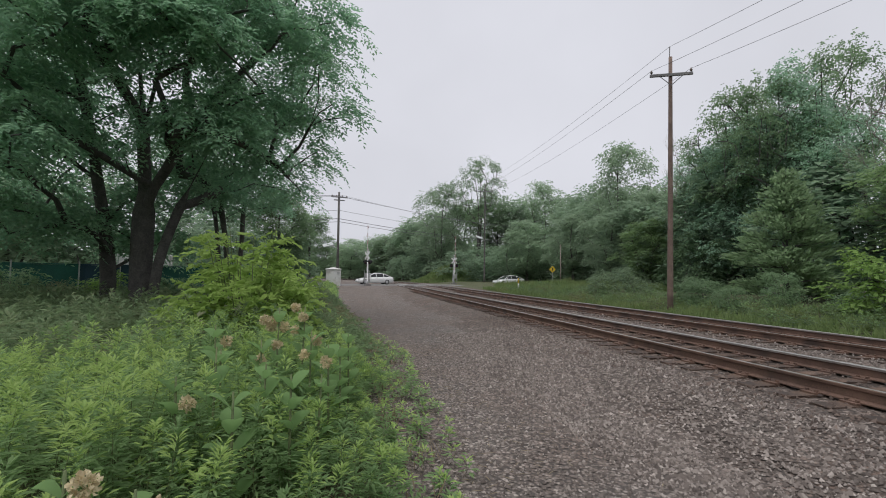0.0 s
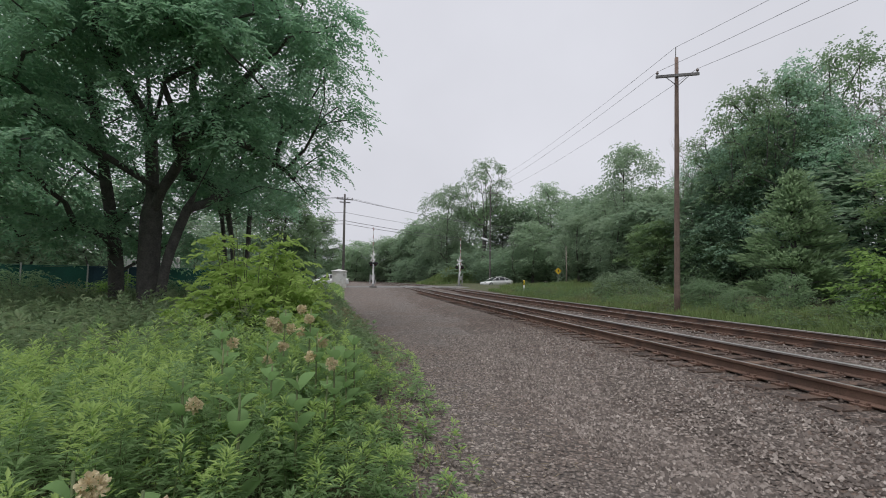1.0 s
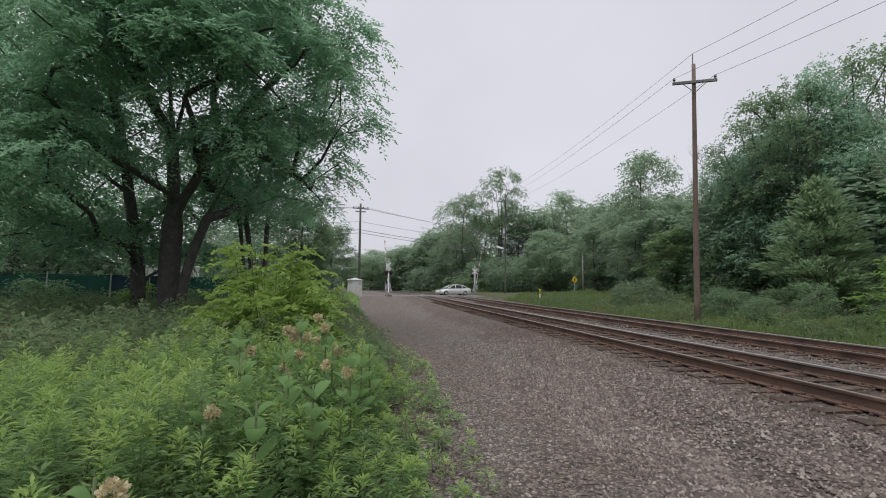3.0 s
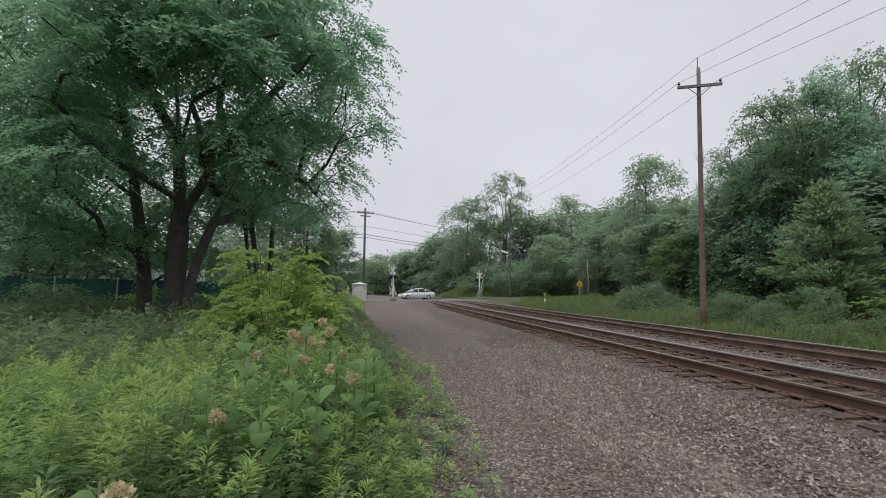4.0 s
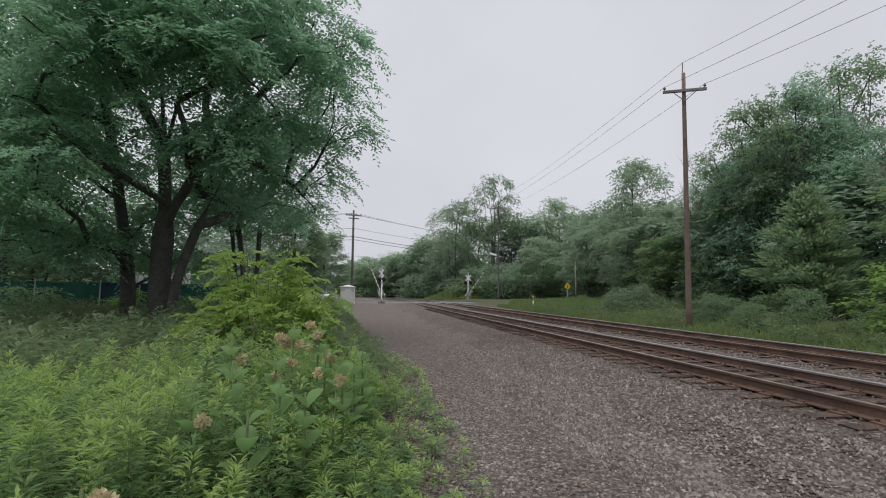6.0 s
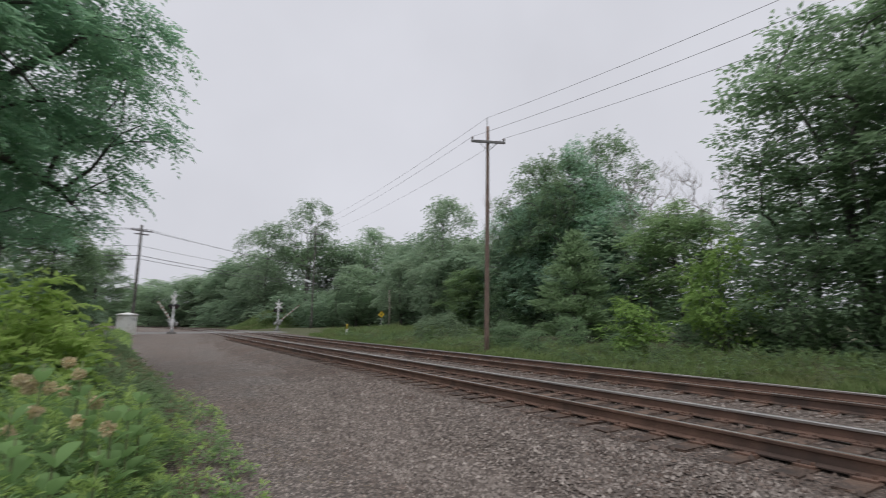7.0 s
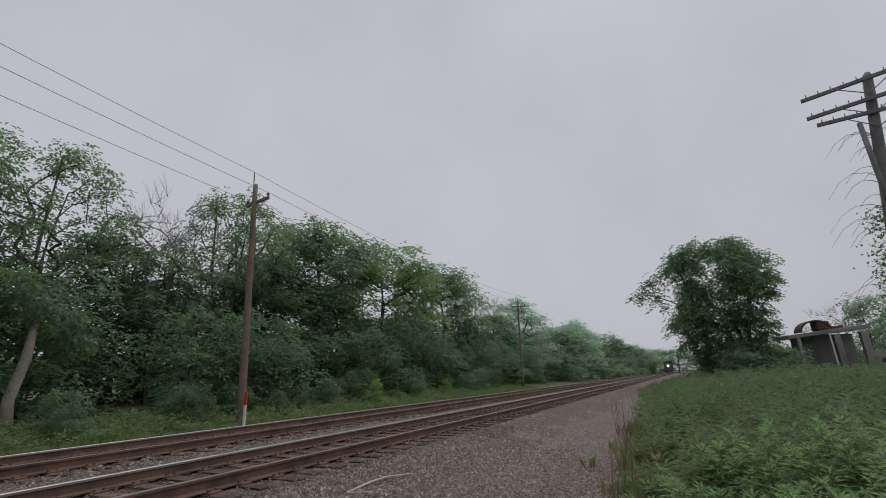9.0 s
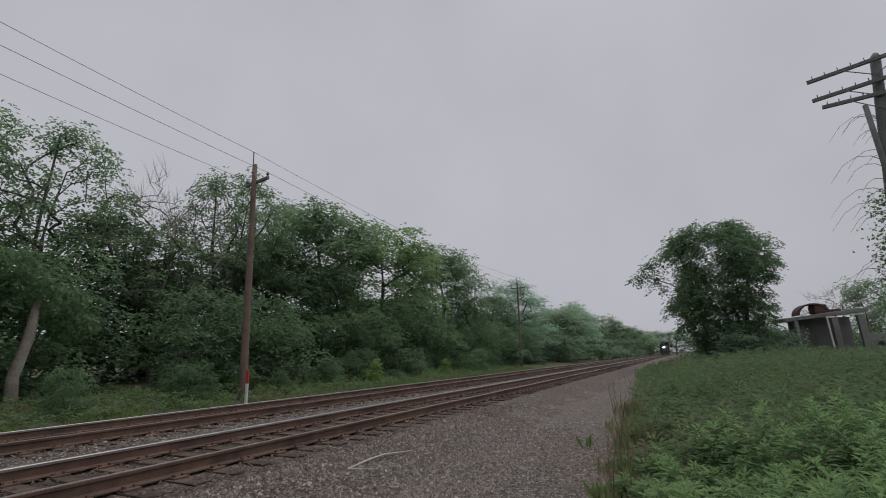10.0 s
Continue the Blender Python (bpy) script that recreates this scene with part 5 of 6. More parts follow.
LOCUST_LINES = [
    [aslant(0, -0.3), aslant(-0.06, 2.0), aslant(-0.12, 4.0, 0.1), aslant(-0.3, 6.2, 0.1), aslant(-0.65, 9.5, 0.2), aslant(-0.7, 13.8, 0.4)],
    [aslant(-0.26, 5.7, 0.1), aslant(0.12, 7.0, -0.1), aslant(0.6, 9.2, -0.2), aslant(1.1, 12.0, 0)],
    [aslant(-0.1, 3.6), aslant(0.8, 4.6, -0.4), aslant(1.9, 6.0, -0.8), aslant(3.3, 7.4, -1.0)],
    [aslant(-1.35, -0.3, 0.6), aslant(-1.5, 2.2, 0.6), aslant(-1.85, 4.4, 0.5), aslant(-2.3, 6.8, 0.4), aslant(-3.0, 9.8, 0.2), aslant(-3.4, 12.6, 0.2)],
    [aslant(-1.85, 4.4, 0.5), aslant(-3.1, 5.4, 0.1), aslant(-4.7, 6.6, -0.4)],
    [aslant(0.44, 0.0, -0.2), aslant(0.56, 1.8, -0.2), aslant(0.85, 3.6, 0.3), aslant(1.3, 5.4, 0.9)],
    [aslant(-0.3, 6.2, 0.1), aslant(-0.4, 7.4, -1.6), aslant(-0.5, 8.8, -3.4)],
]


def locust_keep(c):
    """Where the locust carries leaves, shaped to fit the camera's view: high over the gravel, low over the meadow, thin
    round the stems' fork.
    """
    e, d = 0.98 * c.x - 0.196 * c.y, 0.196 * c.x + 0.98 * c.y
    if c.z < 4.0 + 0.22 * max(e, 0) and e > -1.0:
        return False
    if c.z < (4.8 if e < -3.6 else 2.4) or e < -5.2 and c.z < 6.0:
        return False
    if e > 5.0 and c.z < 5.6:
        return False
    return not (c.z < 6.6 and abs(e - 1.7) < 1.7 and d < 1.5 and math.sin(5.1 * c.x + 3.3 * c.z) > 0.3)


LOCUST_EXTRA = [aslant(*p) + (q,) for p, q in (((5.6, 6.5, -0.6), 0.8), ((5.9, 6.1, -0.6), 0.55), ((5.2, 7.3, -0.8), 1.0), ((4.1, 4.5, 0.2), 0.8), ((4.5, 4.1, 0.2), 0.55), ((3.5, 5.0, 0.2), 0.9), ((5.5, 9.0, -0.4), 1.0), ((5.2, 8.2, 0.2), 0.9), ((4.9, 5.9, -0.4), 0.9),
                                              ((-0.3, 6.9, -3.2), 1.2), ((0.9, 7.8, -3.4), 1.2), ((-1.6, 6.2, -3.0), 1.2), ((0.2, 9.0, -4.0), 1.3), ((2.2, 7.6, -3.2), 1.2), ((3.4, 7.0, -2.8), 1.1), ((3.0, 8.6, -3.2), 1.2), ((-2.8, 4.6, -2.6), 1.2), ((-2.6, 3.2, -1.4), 1.0), ((-1.9, 2.8, -1.0), 0.8), ((-3.6, 3.7, -1.6), 1.1), ((-4.8, 4.6, -1.8), 1.2), ((-3.2, 5.5, -2.4), 1.2),
                                              ((0.5, 5.6, -2.2), 1.0), ((1.6, 6.4, -2.4), 1.1), ((-0.9, 5.2, -2.2), 0.9), ((2.7, 5.8, -2.0), 1.0), ((0.0, 7.6, -2.6), 1.2), ((1.3, 8.4, -2.6), 1.2), ((-1.5, 7.8, -2.6), 1.2), ((-2.6, 6.8, -2.4), 1.2), ((4.0, 6.4, -1.6), 1.1), ((4.4, 8.0, -1.6), 1.2), ((1.7, 5.2, -1.8), 0.9), ((3.1, 5.2, -1.4), 0.9), ((2.4, 6.9, -2.2), 1.1))]
locust = tree("locust_tree", "large locust tree with several dark stems and feathery drooping leaves", 15.6, 6.4, 41, 0.13, 0.30, 195, 0.19, 186000, 0.145, (M_BARK, M_LOCUST), droop=0.5, narrow=0.44, k=10, lines=LOCUST_LINES, keep=locust_keep, peak=0.42, top=0.5, foot=0.85, core=0.35, thick=0.13, group="trees on the meadow", step=0.45, extra=LOCUST_EXTRA)
locust.matrix_basis = pose(LOCUST_AT[0], LOCUST_AT[1], 0)
tree("locust_tree", "locust tree with slender stems at the meadow's back", 9.4, 3.4, 42, 0.48, 0.105, 56, 0.24, 15000, 0.17, (M_BARK, M_LOCUST), stems=4, spread=0.42, droop=0.4, thick=0.2, k=6, narrow=0.45, group="trees on the meadow", foot=0.8, peak=0.4).matrix_basis = pose(-5.3, 22.5, 0, 0, 0, 80)
tree("locust_tree", "locust tree behind the meadow, half hidden by others", 12.5, 6.0, 43, 0.34, 0.24, 90, 0.2, 18000, 0.22, (M_BARK, M_LOCUST), stems=2, droop=0.45, thick=0.2, k=6, narrow=0.45, group="trees on the meadow").matrix_basis = pose(-15.0, 21.5, 0, 0, 0, 10)
VINE_LINES = [
    [(0, 0, -0.3), (0.1, 0, 4), (0.3, 0.2, 8), (0.5, 0.2, 11)],
    [(1.2, 0.3, -0.3), (1.5, 0.3, 4), (2.2, 0.2, 8), (3.0, 0.2, 10)],
    [(-1.3, 0, -0.3), (-1.6, 0, 4), (-2.2, 0.1, 7.5), (-3.2, 0.2, 9.6)],
    [(1.5, 0.3, 4), (2.6, 0.6, 6.2), (4.2, 0.6, 7.3), (6.0, 0.5, 7.9)],
]
vine = tree("vine_covered_tree", "tall tree draped in vines standing alone by the walk", 12.0, 4.6, 44, 0.02, 0.26, 220, 0.2, 40000, 0.25, (M_BARK, M_DIMLEAF), droop=0.5, narrow=0.55, k=4, extra=((5.0, 0.5, 7.6, 0.9), (5.9, 0.5, 7.9, 0.7), (5.2, 0.3, 8.6, 0.8), (4.4, 0.5, 9.0, 1.0), (6.5, 0.5, 7.6, 0.5), (4.6, 0.4, 6.8, 0.8)), lines=VINE_LINES, group="trees on the meadow", peak=0.74, top=0.62, foot=0.58, core=0.45, thick=0.3)
vine.matrix_basis = pose(-3.1, -45, 0.2, 0, 0, 0)


def far_woods():
    """The line of distant woods all round, too far off to tell its trees apart."""
    rng = np.random.default_rng(88)
    n = 26000
    a = rng.uniform(0, 6.2832, n)
    k = np.floor(a * 26)
    top = 8.5 + 2.8 * np.sin(k * 12.9898) + 1.2 * np.sin(a * 61)
    dist = 175 + 22 * np.sin(k * 78.233) + rng.normal(0, 2.0, n)
    u = rng.uniform(0, 1, n) ** 0.75
    mid = np.abs(a * 26 - k - 0.5)
    z = u * top * (1 - 1.1 * mid ** 2)
    pos = np.stack([np.cos(a) * dist + 5, np.sin(a) * dist - 10, z], 1)
    ok = ~((np.abs(pos[:, 0] - 6) < 16) & (pos[:, 1] < 0))
    pos = pos[ok]
    n = len(pos)
    normal = np.stack([-pos[:, 0], -pos[:, 1], np.full(n, 90.0)], 1) / 170 + unit(rng, n) * 0.6
    along = np.cross(normal, unit(rng, n))
    # Same haze-paled leaf colour as on the far trees.
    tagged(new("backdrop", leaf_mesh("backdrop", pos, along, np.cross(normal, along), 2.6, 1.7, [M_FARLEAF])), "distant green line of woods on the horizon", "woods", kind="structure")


far_woods()

# bare leaning trunk with a cap of leaves
snag = thing("broken_tree", "pale bare leaning trunk with a cap of creeper", "tree", GROUP, pose(18.4, -7.3, 0.2))
bb = Build()
bb.tube([(0, 0, -0.2), (0.1, 0.05, 1.0), (0.02, -0.15, 2.2), (0.1, -0.25, 3.4)], [0.2, 0.16, 0.15, 0.1], 10)
part("trunk", bb, M_PALEBARK, snag, smooth=True)
rng0 = np.random.default_rng(9)
lob = np.array([[0.1, 0.1, 3.9], [0.5, 1.1, 3.7], [0.2, -0.9, 3.5], [0.3, 1.8, 3.1], [0.2, 2.2, 2.2], [0.6, -1.5, 2.7], [0.1, 0.6, 4.5]])
cp = lob[rng0.integers(0, len(lob), 3200)] + unit(rng0, 3200) * rng0.uniform(0.3, 1.0, (3200, 1)) ** 0.4 * np.array([0.8, 0.8, 0.55])
part("crown", leaf_mesh("crown", cp, unit(rng0, 3200) - np.array([0, 0, 0.5]), unit(rng0, 3200), 0.2, 0.13, [M_WOOD1]), None, snag)


def grassy_bank():
    b = Build()
    n, m = 22, 10
    for j in range(m + 1):
        for i in range(n):
            a, q = 2 * math.pi * i / n, j / m
            b.v.append((19 + 7.5 * q * math.cos(a), 86 + 9 * q * math.sin(a), 0.2 + 3.2 * (1 - ease(q)) + 0.15 * noise.noise((i, j, 1))))
    for j in range(m):
        for i in range(n):
            i2 = (i + 1) % n
            b.f.append((j * n + i, j * n + i2, (j + 1) * n + i2, (j + 1) * n + i))
            b.m.append(0)
    tagged(new("grassy_bank", b.mesh("grassy_bank", M_SOIL, True)), "low green bank beyond the crossing", "bank", kind="structure")
    rng = np.random.default_rng(17)
    k = 5200
    a, q = rng.uniform(0, 6.283, k), np.sqrt(rng.uniform(0, 1, k))
    pos = np.stack([19 + 7.5 * q * np.cos(a), 86 + 9 * q * np.sin(a), 0.2 + 3.2 * (1 - q * q * (3 - 2 * q))], 1)
    along = np.stack([rng.normal(0, 0.5, k), rng.normal(0, 0.5, k), np.ones(k)], 1)
    tagged(new("bank_grass", leaf_mesh("bank_grass", pos, along, unit(rng, k), 0.75, 0.28, [M_GRASS])), "green grass on the bank beyond the crossing", "grass", kind="stuff")


grassy_bank()


# ---- weeds and grass ----
def weed_field(name, label, xy, leaves, height, leaf, width, mats, seed, spread=0.16, stem=True):
    """Stems set about with narrow leaves, rising towards the tip, all one growth."""
    rng = np.random.default_rng(seed)
    n = len(xy)
    patch = np.array([noise.noise((a * 0.8, b * 0.8, seed)) for a, b in xy])
    room = np.array([weed_edge(b) - a if a < 8 else 1.0 for a, b in xy])
    hh = height * rng.uniform(0.6, 1.1, n) * (1 + 0.5 * patch) * np.clip(0.3 + 0.7 * room / (0.9 + 1.5 * (xy[:, 1] < 0)), 0.24, 1)
    hh *= np.where((np.abs(xy[:, 0] + 0.45) < 0.75) & (np.abs(xy[:, 1] - 3.7) < 1.3), 0.84, 1.0)
    leanx, leany = rng.normal(0, 0.12, n), rng.normal(0, 0.12, n)
    z0 = np.array([ground_z(a, b) for a, b in xy])
    u = 0.25 + 0.75 * rng.uniform(0, 1, (n, leaves)) ** 0.6
    ang = rng.uniform(0, 6.283, (n, leaves))
    px = xy[:, 0:1] + leanx[:, None] * u * hh[:, None]
    py = xy[:, 1:2] + leany[:, None] * u * hh[:, None]
    pz = z0[:, None] + u * hh[:, None]
    tip = np.clip((u - 0.86) / 0.14, 0, 1)
    rise = rng.uniform(-0.15, 0.45, (n, leaves)) + 0.9 * tip
    along = np.stack([np.cos(ang), np.sin(ang), rise], 2)
    off = spread * rng.uniform(0, 1, (n, leaves)) * (1.05 - tip)
    pos = np.stack([px + np.cos(ang) * off, py + np.sin(ang) * off, pz], 2).reshape(-1, 3)
    along = along.reshape(-1, 3)
    side = np.stack([-np.sin(ang), np.cos(ang), 0 * ang], 2).reshape(-1, 3) + 0.35 * unit(rng, n * leaves)
    size = (leaf * rng.uniform(0.65, 1.3, (n, leaves)) * (1.1 - 0.45 * u)).reshape(-1)
    idx = None
    if stem:
        sp = np.stack([xy[:, 0], xy[:, 1], z0], 1)
        pos = np.concatenate([pos, sp])
        along = np.concatenate([along, np.stack([leanx, leany, np.ones(n)], 1)])
        side = np.concatenate([side, unit(rng, n)])
        size = np.concatenate([size, hh])
        wd = np.concatenate([size[:-n] * width, np.full(n, 0.007)])
        idx = np.concatenate([np.where((u > 0.82) & (rng.uniform(0, 1, (n, 1)) < 0.7), 2, 0).reshape(-1), np.ones(n)])
    else:
        wd = size * width
    tagged(new(name, leaf_mesh(name, pos, along, side, size, wd, mats, idx)), label, "weeds", kind="stuff")


def spots(seed, n, xr, yr, near, far, keep=None):
    """Places on the meadow at a distance between near and far of the walk's standing point."""
    rng = np.random.default_rng(seed)
    p = np.stack([rng.uniform(xr[0], xr[1], n), rng.uniform(yr[0], yr[1], n)], 1)
    d = np.hypot(p[:, 0], p[:, 1])
    e = np.array([weed_edge(b) for b in p[:, 1]])
    ok = (d > near) & (d < far) & (p[:, 0] < e + rng.normal(-0.12, 0.14, n))
    out = np.arctan2(-p[:, 0], p[:, 1])
    ok &= (out < radians(40)) | (out > radians(155)) | (rng.uniform(0, 1, n) < 0.3)
    return p[ok]


weed_field("tall_weeds", "dense green mugwort and goldenrod beside the gravel", spots(1, 3200, (-6.5, 1.2), (-1.0, 7), 1.25, 7.2), 104, 1.0, 0.082, 0.25, [M_WEED, M_STEM, M_TIP], 51, 0.07)
weed_field("goldenrod", "tall goldenrod crowding over the bank beside the gravel", spots(9, 2300, (-6.5, 1.2), (-7, -1.0), 1.25, 7.2), 56, 1.0, 0.12, 0.31, [M_BANKWEED, M_STEM, M_WEED], 57, 0.09)
weed_field("meadow_weeds", "green overgrown meadow of tall weeds", spots(2, 9000, (-15, 1.5), (4.0, 27), 7.0, 30), 22, 0.98, 0.165, 0.34, [M_WEEDFAR, M_STEM, M_WEEDFAR], 52, 0.13)
weed_field("bank_weeds", "tall leafy weeds on the overgrown bank", spots(3, 8500, (-20, 4), (-46, -4.0), 7.0, 48), 19, 1.12, 0.20, 0.40, [M_BANKWEED, M_STEM, M_WEEDFAR], 53, 0.16)
weed_field("edge_weeds", "thin weeds and grass along the gravel's edge", spots(4, 2600, (-2.4, 0.6), (24, 56), 20, 60), 16, 0.5, 0.22, 0.3, [M_WEED, M_STEM, M_TIP], 54, 0.14)


vg = np.random.default_rng(12)
weed_field("verge_weeds", "patchy green weeds along the grass verge", np.stack([13.6 + 4.4 * vg.beta(1.2, 1.0, 2600), vg.uniform(-40, 42, 2600)], 1), 13, 0.6, 0.16, 0.4, [M_WEEDFAR, M_STEM, M_WEED], 56, 0.1)
weed_field("gravel_sprouts", "small weeds sprouting at the gravel's edge", np.array([(weed_edge(b) + a, b) for a, b in np.random.default_rng(8).uniform((-0.1, 2.6), (0.55, 12), (110, 2))]), 26, 0.75, 0.085, 0.3, [M_WEED, M_STEM, M_TIP], 55, 0.06)


def grass(name, label, xy, blade, seed, per=7, mat=None):
    rng = np.random.default_rng(seed)
    n = len(xy)
    z = np.array([ground_z(a, b) for a, b in xy])
    base = np.repeat(np.stack([xy[:, 0], xy[:, 1], z], 1), per, 0)
    base[:, :2] += rng.normal(0, 0.06, (n * per, 2))
    along = np.stack([rng.normal(0, 0.35, n * per), rng.normal(0, 0.35, n * per), np.ones(n * per)], 1)
    tuft = np.array([noise.noise((a * 0.7, b * 0.7, 2)) for a, b in xy])
    ln = blade * rng.uniform(0.5, 1.25, n * per) * np.repeat(np.clip(1 + 1.3 * tuft, 0.45, 1.9) * np.where((xy[:, 1] < -4) & (xy[:, 0] > 10), 0.55, 1.0), per)
    tagged(new(name, leaf_mesh(name, base, along, unit(rng, n * per), ln, np.full(n * per, 0.05 if mat is None else 0.012), [mat or M_GRASS])), label, "grass", kind="stuff")


g0 = np.random.default_rng(61)
gx = np.stack([13.2 + 6.5 * g0.beta(1.0, 1.5, 6000), g0.uniform(-50, 46, 6000)], 1)
grass("verge_grass", "bright green grass along the verge", gx, 0.33, 62, 8)
gx = np.stack([g0.uniform(15.5, 26, 2600), g0.uniform(33, 49, 2600)], 1)
grass("mound_grass", "green grass on the bank by the crossing", gx, 0.5, 63, 8)


# dry grass at the gravel's edge and straw blown onto the walk
e0 = np.random.default_rng(64)
ey = np.concatenate([e0.uniform(-14, -2.0, 260), e0.uniform(2.0, 13, 90)])
ex = np.array([weed_edge(b) for b in ey]) + e0.normal(-0.05, 0.22, len(ey))
grass("edge_grass", "dry brown grass at the gravel's edge", np.stack([ex, ey], 1), 0.22, 65, 9, M_STRAW)
ey = e0.uniform(-14, -2.0, 200)
ex = np.array([weed_edge(b) for b in ey]) + e0.normal(-0.1, 0.22, len(ey))
grass("edge_sedge", "green grass mixed into the dry edge of the gravel", np.stack([ex, ey], 1), 0.24, 66, 7)


def straw_litter():
    rng = np.random.default_rng(67)
    n = 1500
    y = rng.uniform(-13, 13, n)
    x = np.array([weed_edge(b) for b in y]) + 0.05 + np.abs(rng.normal(0, 0.75, n))
    z = np.array([ground_z(a, b) for a, b in zip(x, y)]) + rng.uniform(0.012, 0.03, n)
    ang = rng.uniform(0, 6.283, n)
    along = np.stack([np.cos(ang), np.sin(ang), rng.normal(0, 0.06, n)], 1)
    side = np.stack([-np.sin(ang), np.cos(ang), 0 * ang], 1)
    ln = rng.uniform(0.04, 0.17, n)
    tagged(new("straw", leaf_mesh("straw", np.stack([x, y, z], 1), along, side, ln, np.full(n, 0.007), [M_STRAW])), "bits of dry straw strewn over the gravel", "straw", kind="stuff")


straw_litter()


# ---- plants that stand out ----
def sapling_bush(m, h, rad, seed, label):
    """A young sumac-like sapling: arching stems set with paired leaflets."""
    r = random.Random(seed)
    rng = np.random.default_rng(seed)
    t = thing("sapling", label, "shrub", "saplings by the gravel", m)
    pos, along, side = [], [], []
    for k in range(70):
        a = r.uniform(0, 6.283)
        q = rad * math.sqrt(r.random())
        top = Vector((math.cos(a) * q, math.sin(a) * q, h * (1 - 0.45 * (q / rad) ** 2) * r.uniform(0.45, 1.0)))
        foot = Vector((top.x * 0.35, top.y * 0.35, 0))
        mid = foot.lerp(top, 0.5) + Vector((0, 0, 0.1))
        b = Build()
        b.tube([foot, mid, top], [0.014, 0.011, 0.005], 5, caps=False)
        part("stem", b, M_STEM, t, smooth=True)
        for f in range(7):
            w = a + r.uniform(-1.6, 1.6)
            o = mid.lerp(top, r.uniform(0.1, 1.0))
            ln = r.uniform(0.3, 0.5)
            d = Vector((math.cos(w), math.sin(w), r.uniform(-0.25, 1.1))).normalized()
            for i in range(7):
                u = (i + 1) / 7
                c = o + d * ln * u - Vector((0, 0, 0.16 * u * u))
                for s in (-1, 1):
                    lat = Vector((-d.y, d.x, 0)) * s
                    pos.append(c[:])
                    along.append((lat * 0.8 + d * 0.5 - Vector((0, 0, r.uniform(0.0, 0.75))))[:])
                    side.append(d[:])
    pos, along, side = np.array(pos), np.array(along), np.array(side)
    n = len(pos)
    along = along + 0.25 * unit(rng, n)
    hi = (pos[:, 2] > h * (0.12 + 0.4 * rng.uniform(0, 1, n))) | (rng.uniform(0, 1, n) < 0.25)
    sz = 0.13 * rng.uniform(0.7, 1.25, n)
    part("leaves", leaf_mesh("leaves", pos, along, side, sz, sz * 0.42, [M_WEED, M_BRIGHT], hi.astype(float)), None, t)


sapling_bush(pose(-1.6, 8.3, 0), 2.55, 1.15, 71, "bright yellow-green sapling bush beside the gravel")
sapling_bush(pose(-1.75, 10.8, 0), 2.0, 0.8, 72, "bright yellow-green sapling bush further along the gravel")
sapling_bush(pose(-2.1, 14.5, 0), 1.3, 0.7, 74, "low green sapling at the gravel's edge")


def milkweed(m, h, seed, blooms):
    """A milkweed: stout stem, broad paired leaves, drooping heads of faded bloom."""
    r = random.Random(seed)
    rng = np.random.default_rng(seed)
    t = thing("milkweed", "milkweed with broad leaves and faded cream flower heads" if blooms else "milkweed with broad pale green leaves", "plant", "milkweeds in the weeds", m)
    b = Build()
    b.tube([(0, 0, 0), (0.02, 0.01, h * 0.5), (0.03, 0.0, h)], [0.012, 0.010, 0.006], 6)
    part("stem", b, M_STEM, t, smooth=True)
    k = 0
    z = 0.25 * h
    while z < h * 1.0:
        for s in (0, math.pi):
            a = k * 1.45 + s + r.uniform(-0.2, 0.2)
            up = 0.6 + 0.8 * z / h
            ln = (0.24 if h > 0.97 else 0.15) * (1.15 - 0.35 * z / h) * r.uniform(0.85, 1.15)
            d = Vector((math.cos(a), math.sin(a), up)).normalized()
            lat = Vector((-math.sin(a), math.cos(a), 0))
            bl = Build()
            rows = []
            for i in range(6):
                u = i / 5
                c = Vector((0.02, 0, z)) + d * ln * u - Vector((0, 0, 0.07 * u * u))
                w = (0.054 if h > 0.97 else 0.04) * math.sin(math.pi * min(1.0, u * 0.93 + 0.07)) + 0.003
                n0 = len(bl.v)
                bl.v += [tuple(c - lat * w + Vector((0, 0, 0.35 * w))), tuple(c), tuple(c + lat * w + Vector((0, 0, 0.35 * w)))]
                rows.append(n0)
            for p, q in zip(rows, rows[1:]):
                bl.f += [(p, p + 1, q + 1, q), (p + 1, p + 2, q + 2, q + 1)]
                bl.m += [0, 0]
            part("leaf", bl, M_MILK, t, smooth=True)
        k += 1
        z += 0.13 * h
    for i in range(blooms):
        a = r.uniform(0, 6.28)
        zc = h * r.uniform(0.82, 1.02)
        c = np.array([math.cos(a) * 0.09, math.sin(a) * 0.09, zc])
        d = unit(rng, 130)
        part("flower_head", leaf_mesh("flower_head", c + d * rng.uniform(0.01, 0.04, (130, 1)), d + 0.4 * unit(rng, 130), unit(rng, 130), 0.022, 0.02, [M_BLOOM]), None, t, "faded cream-brown flower head")


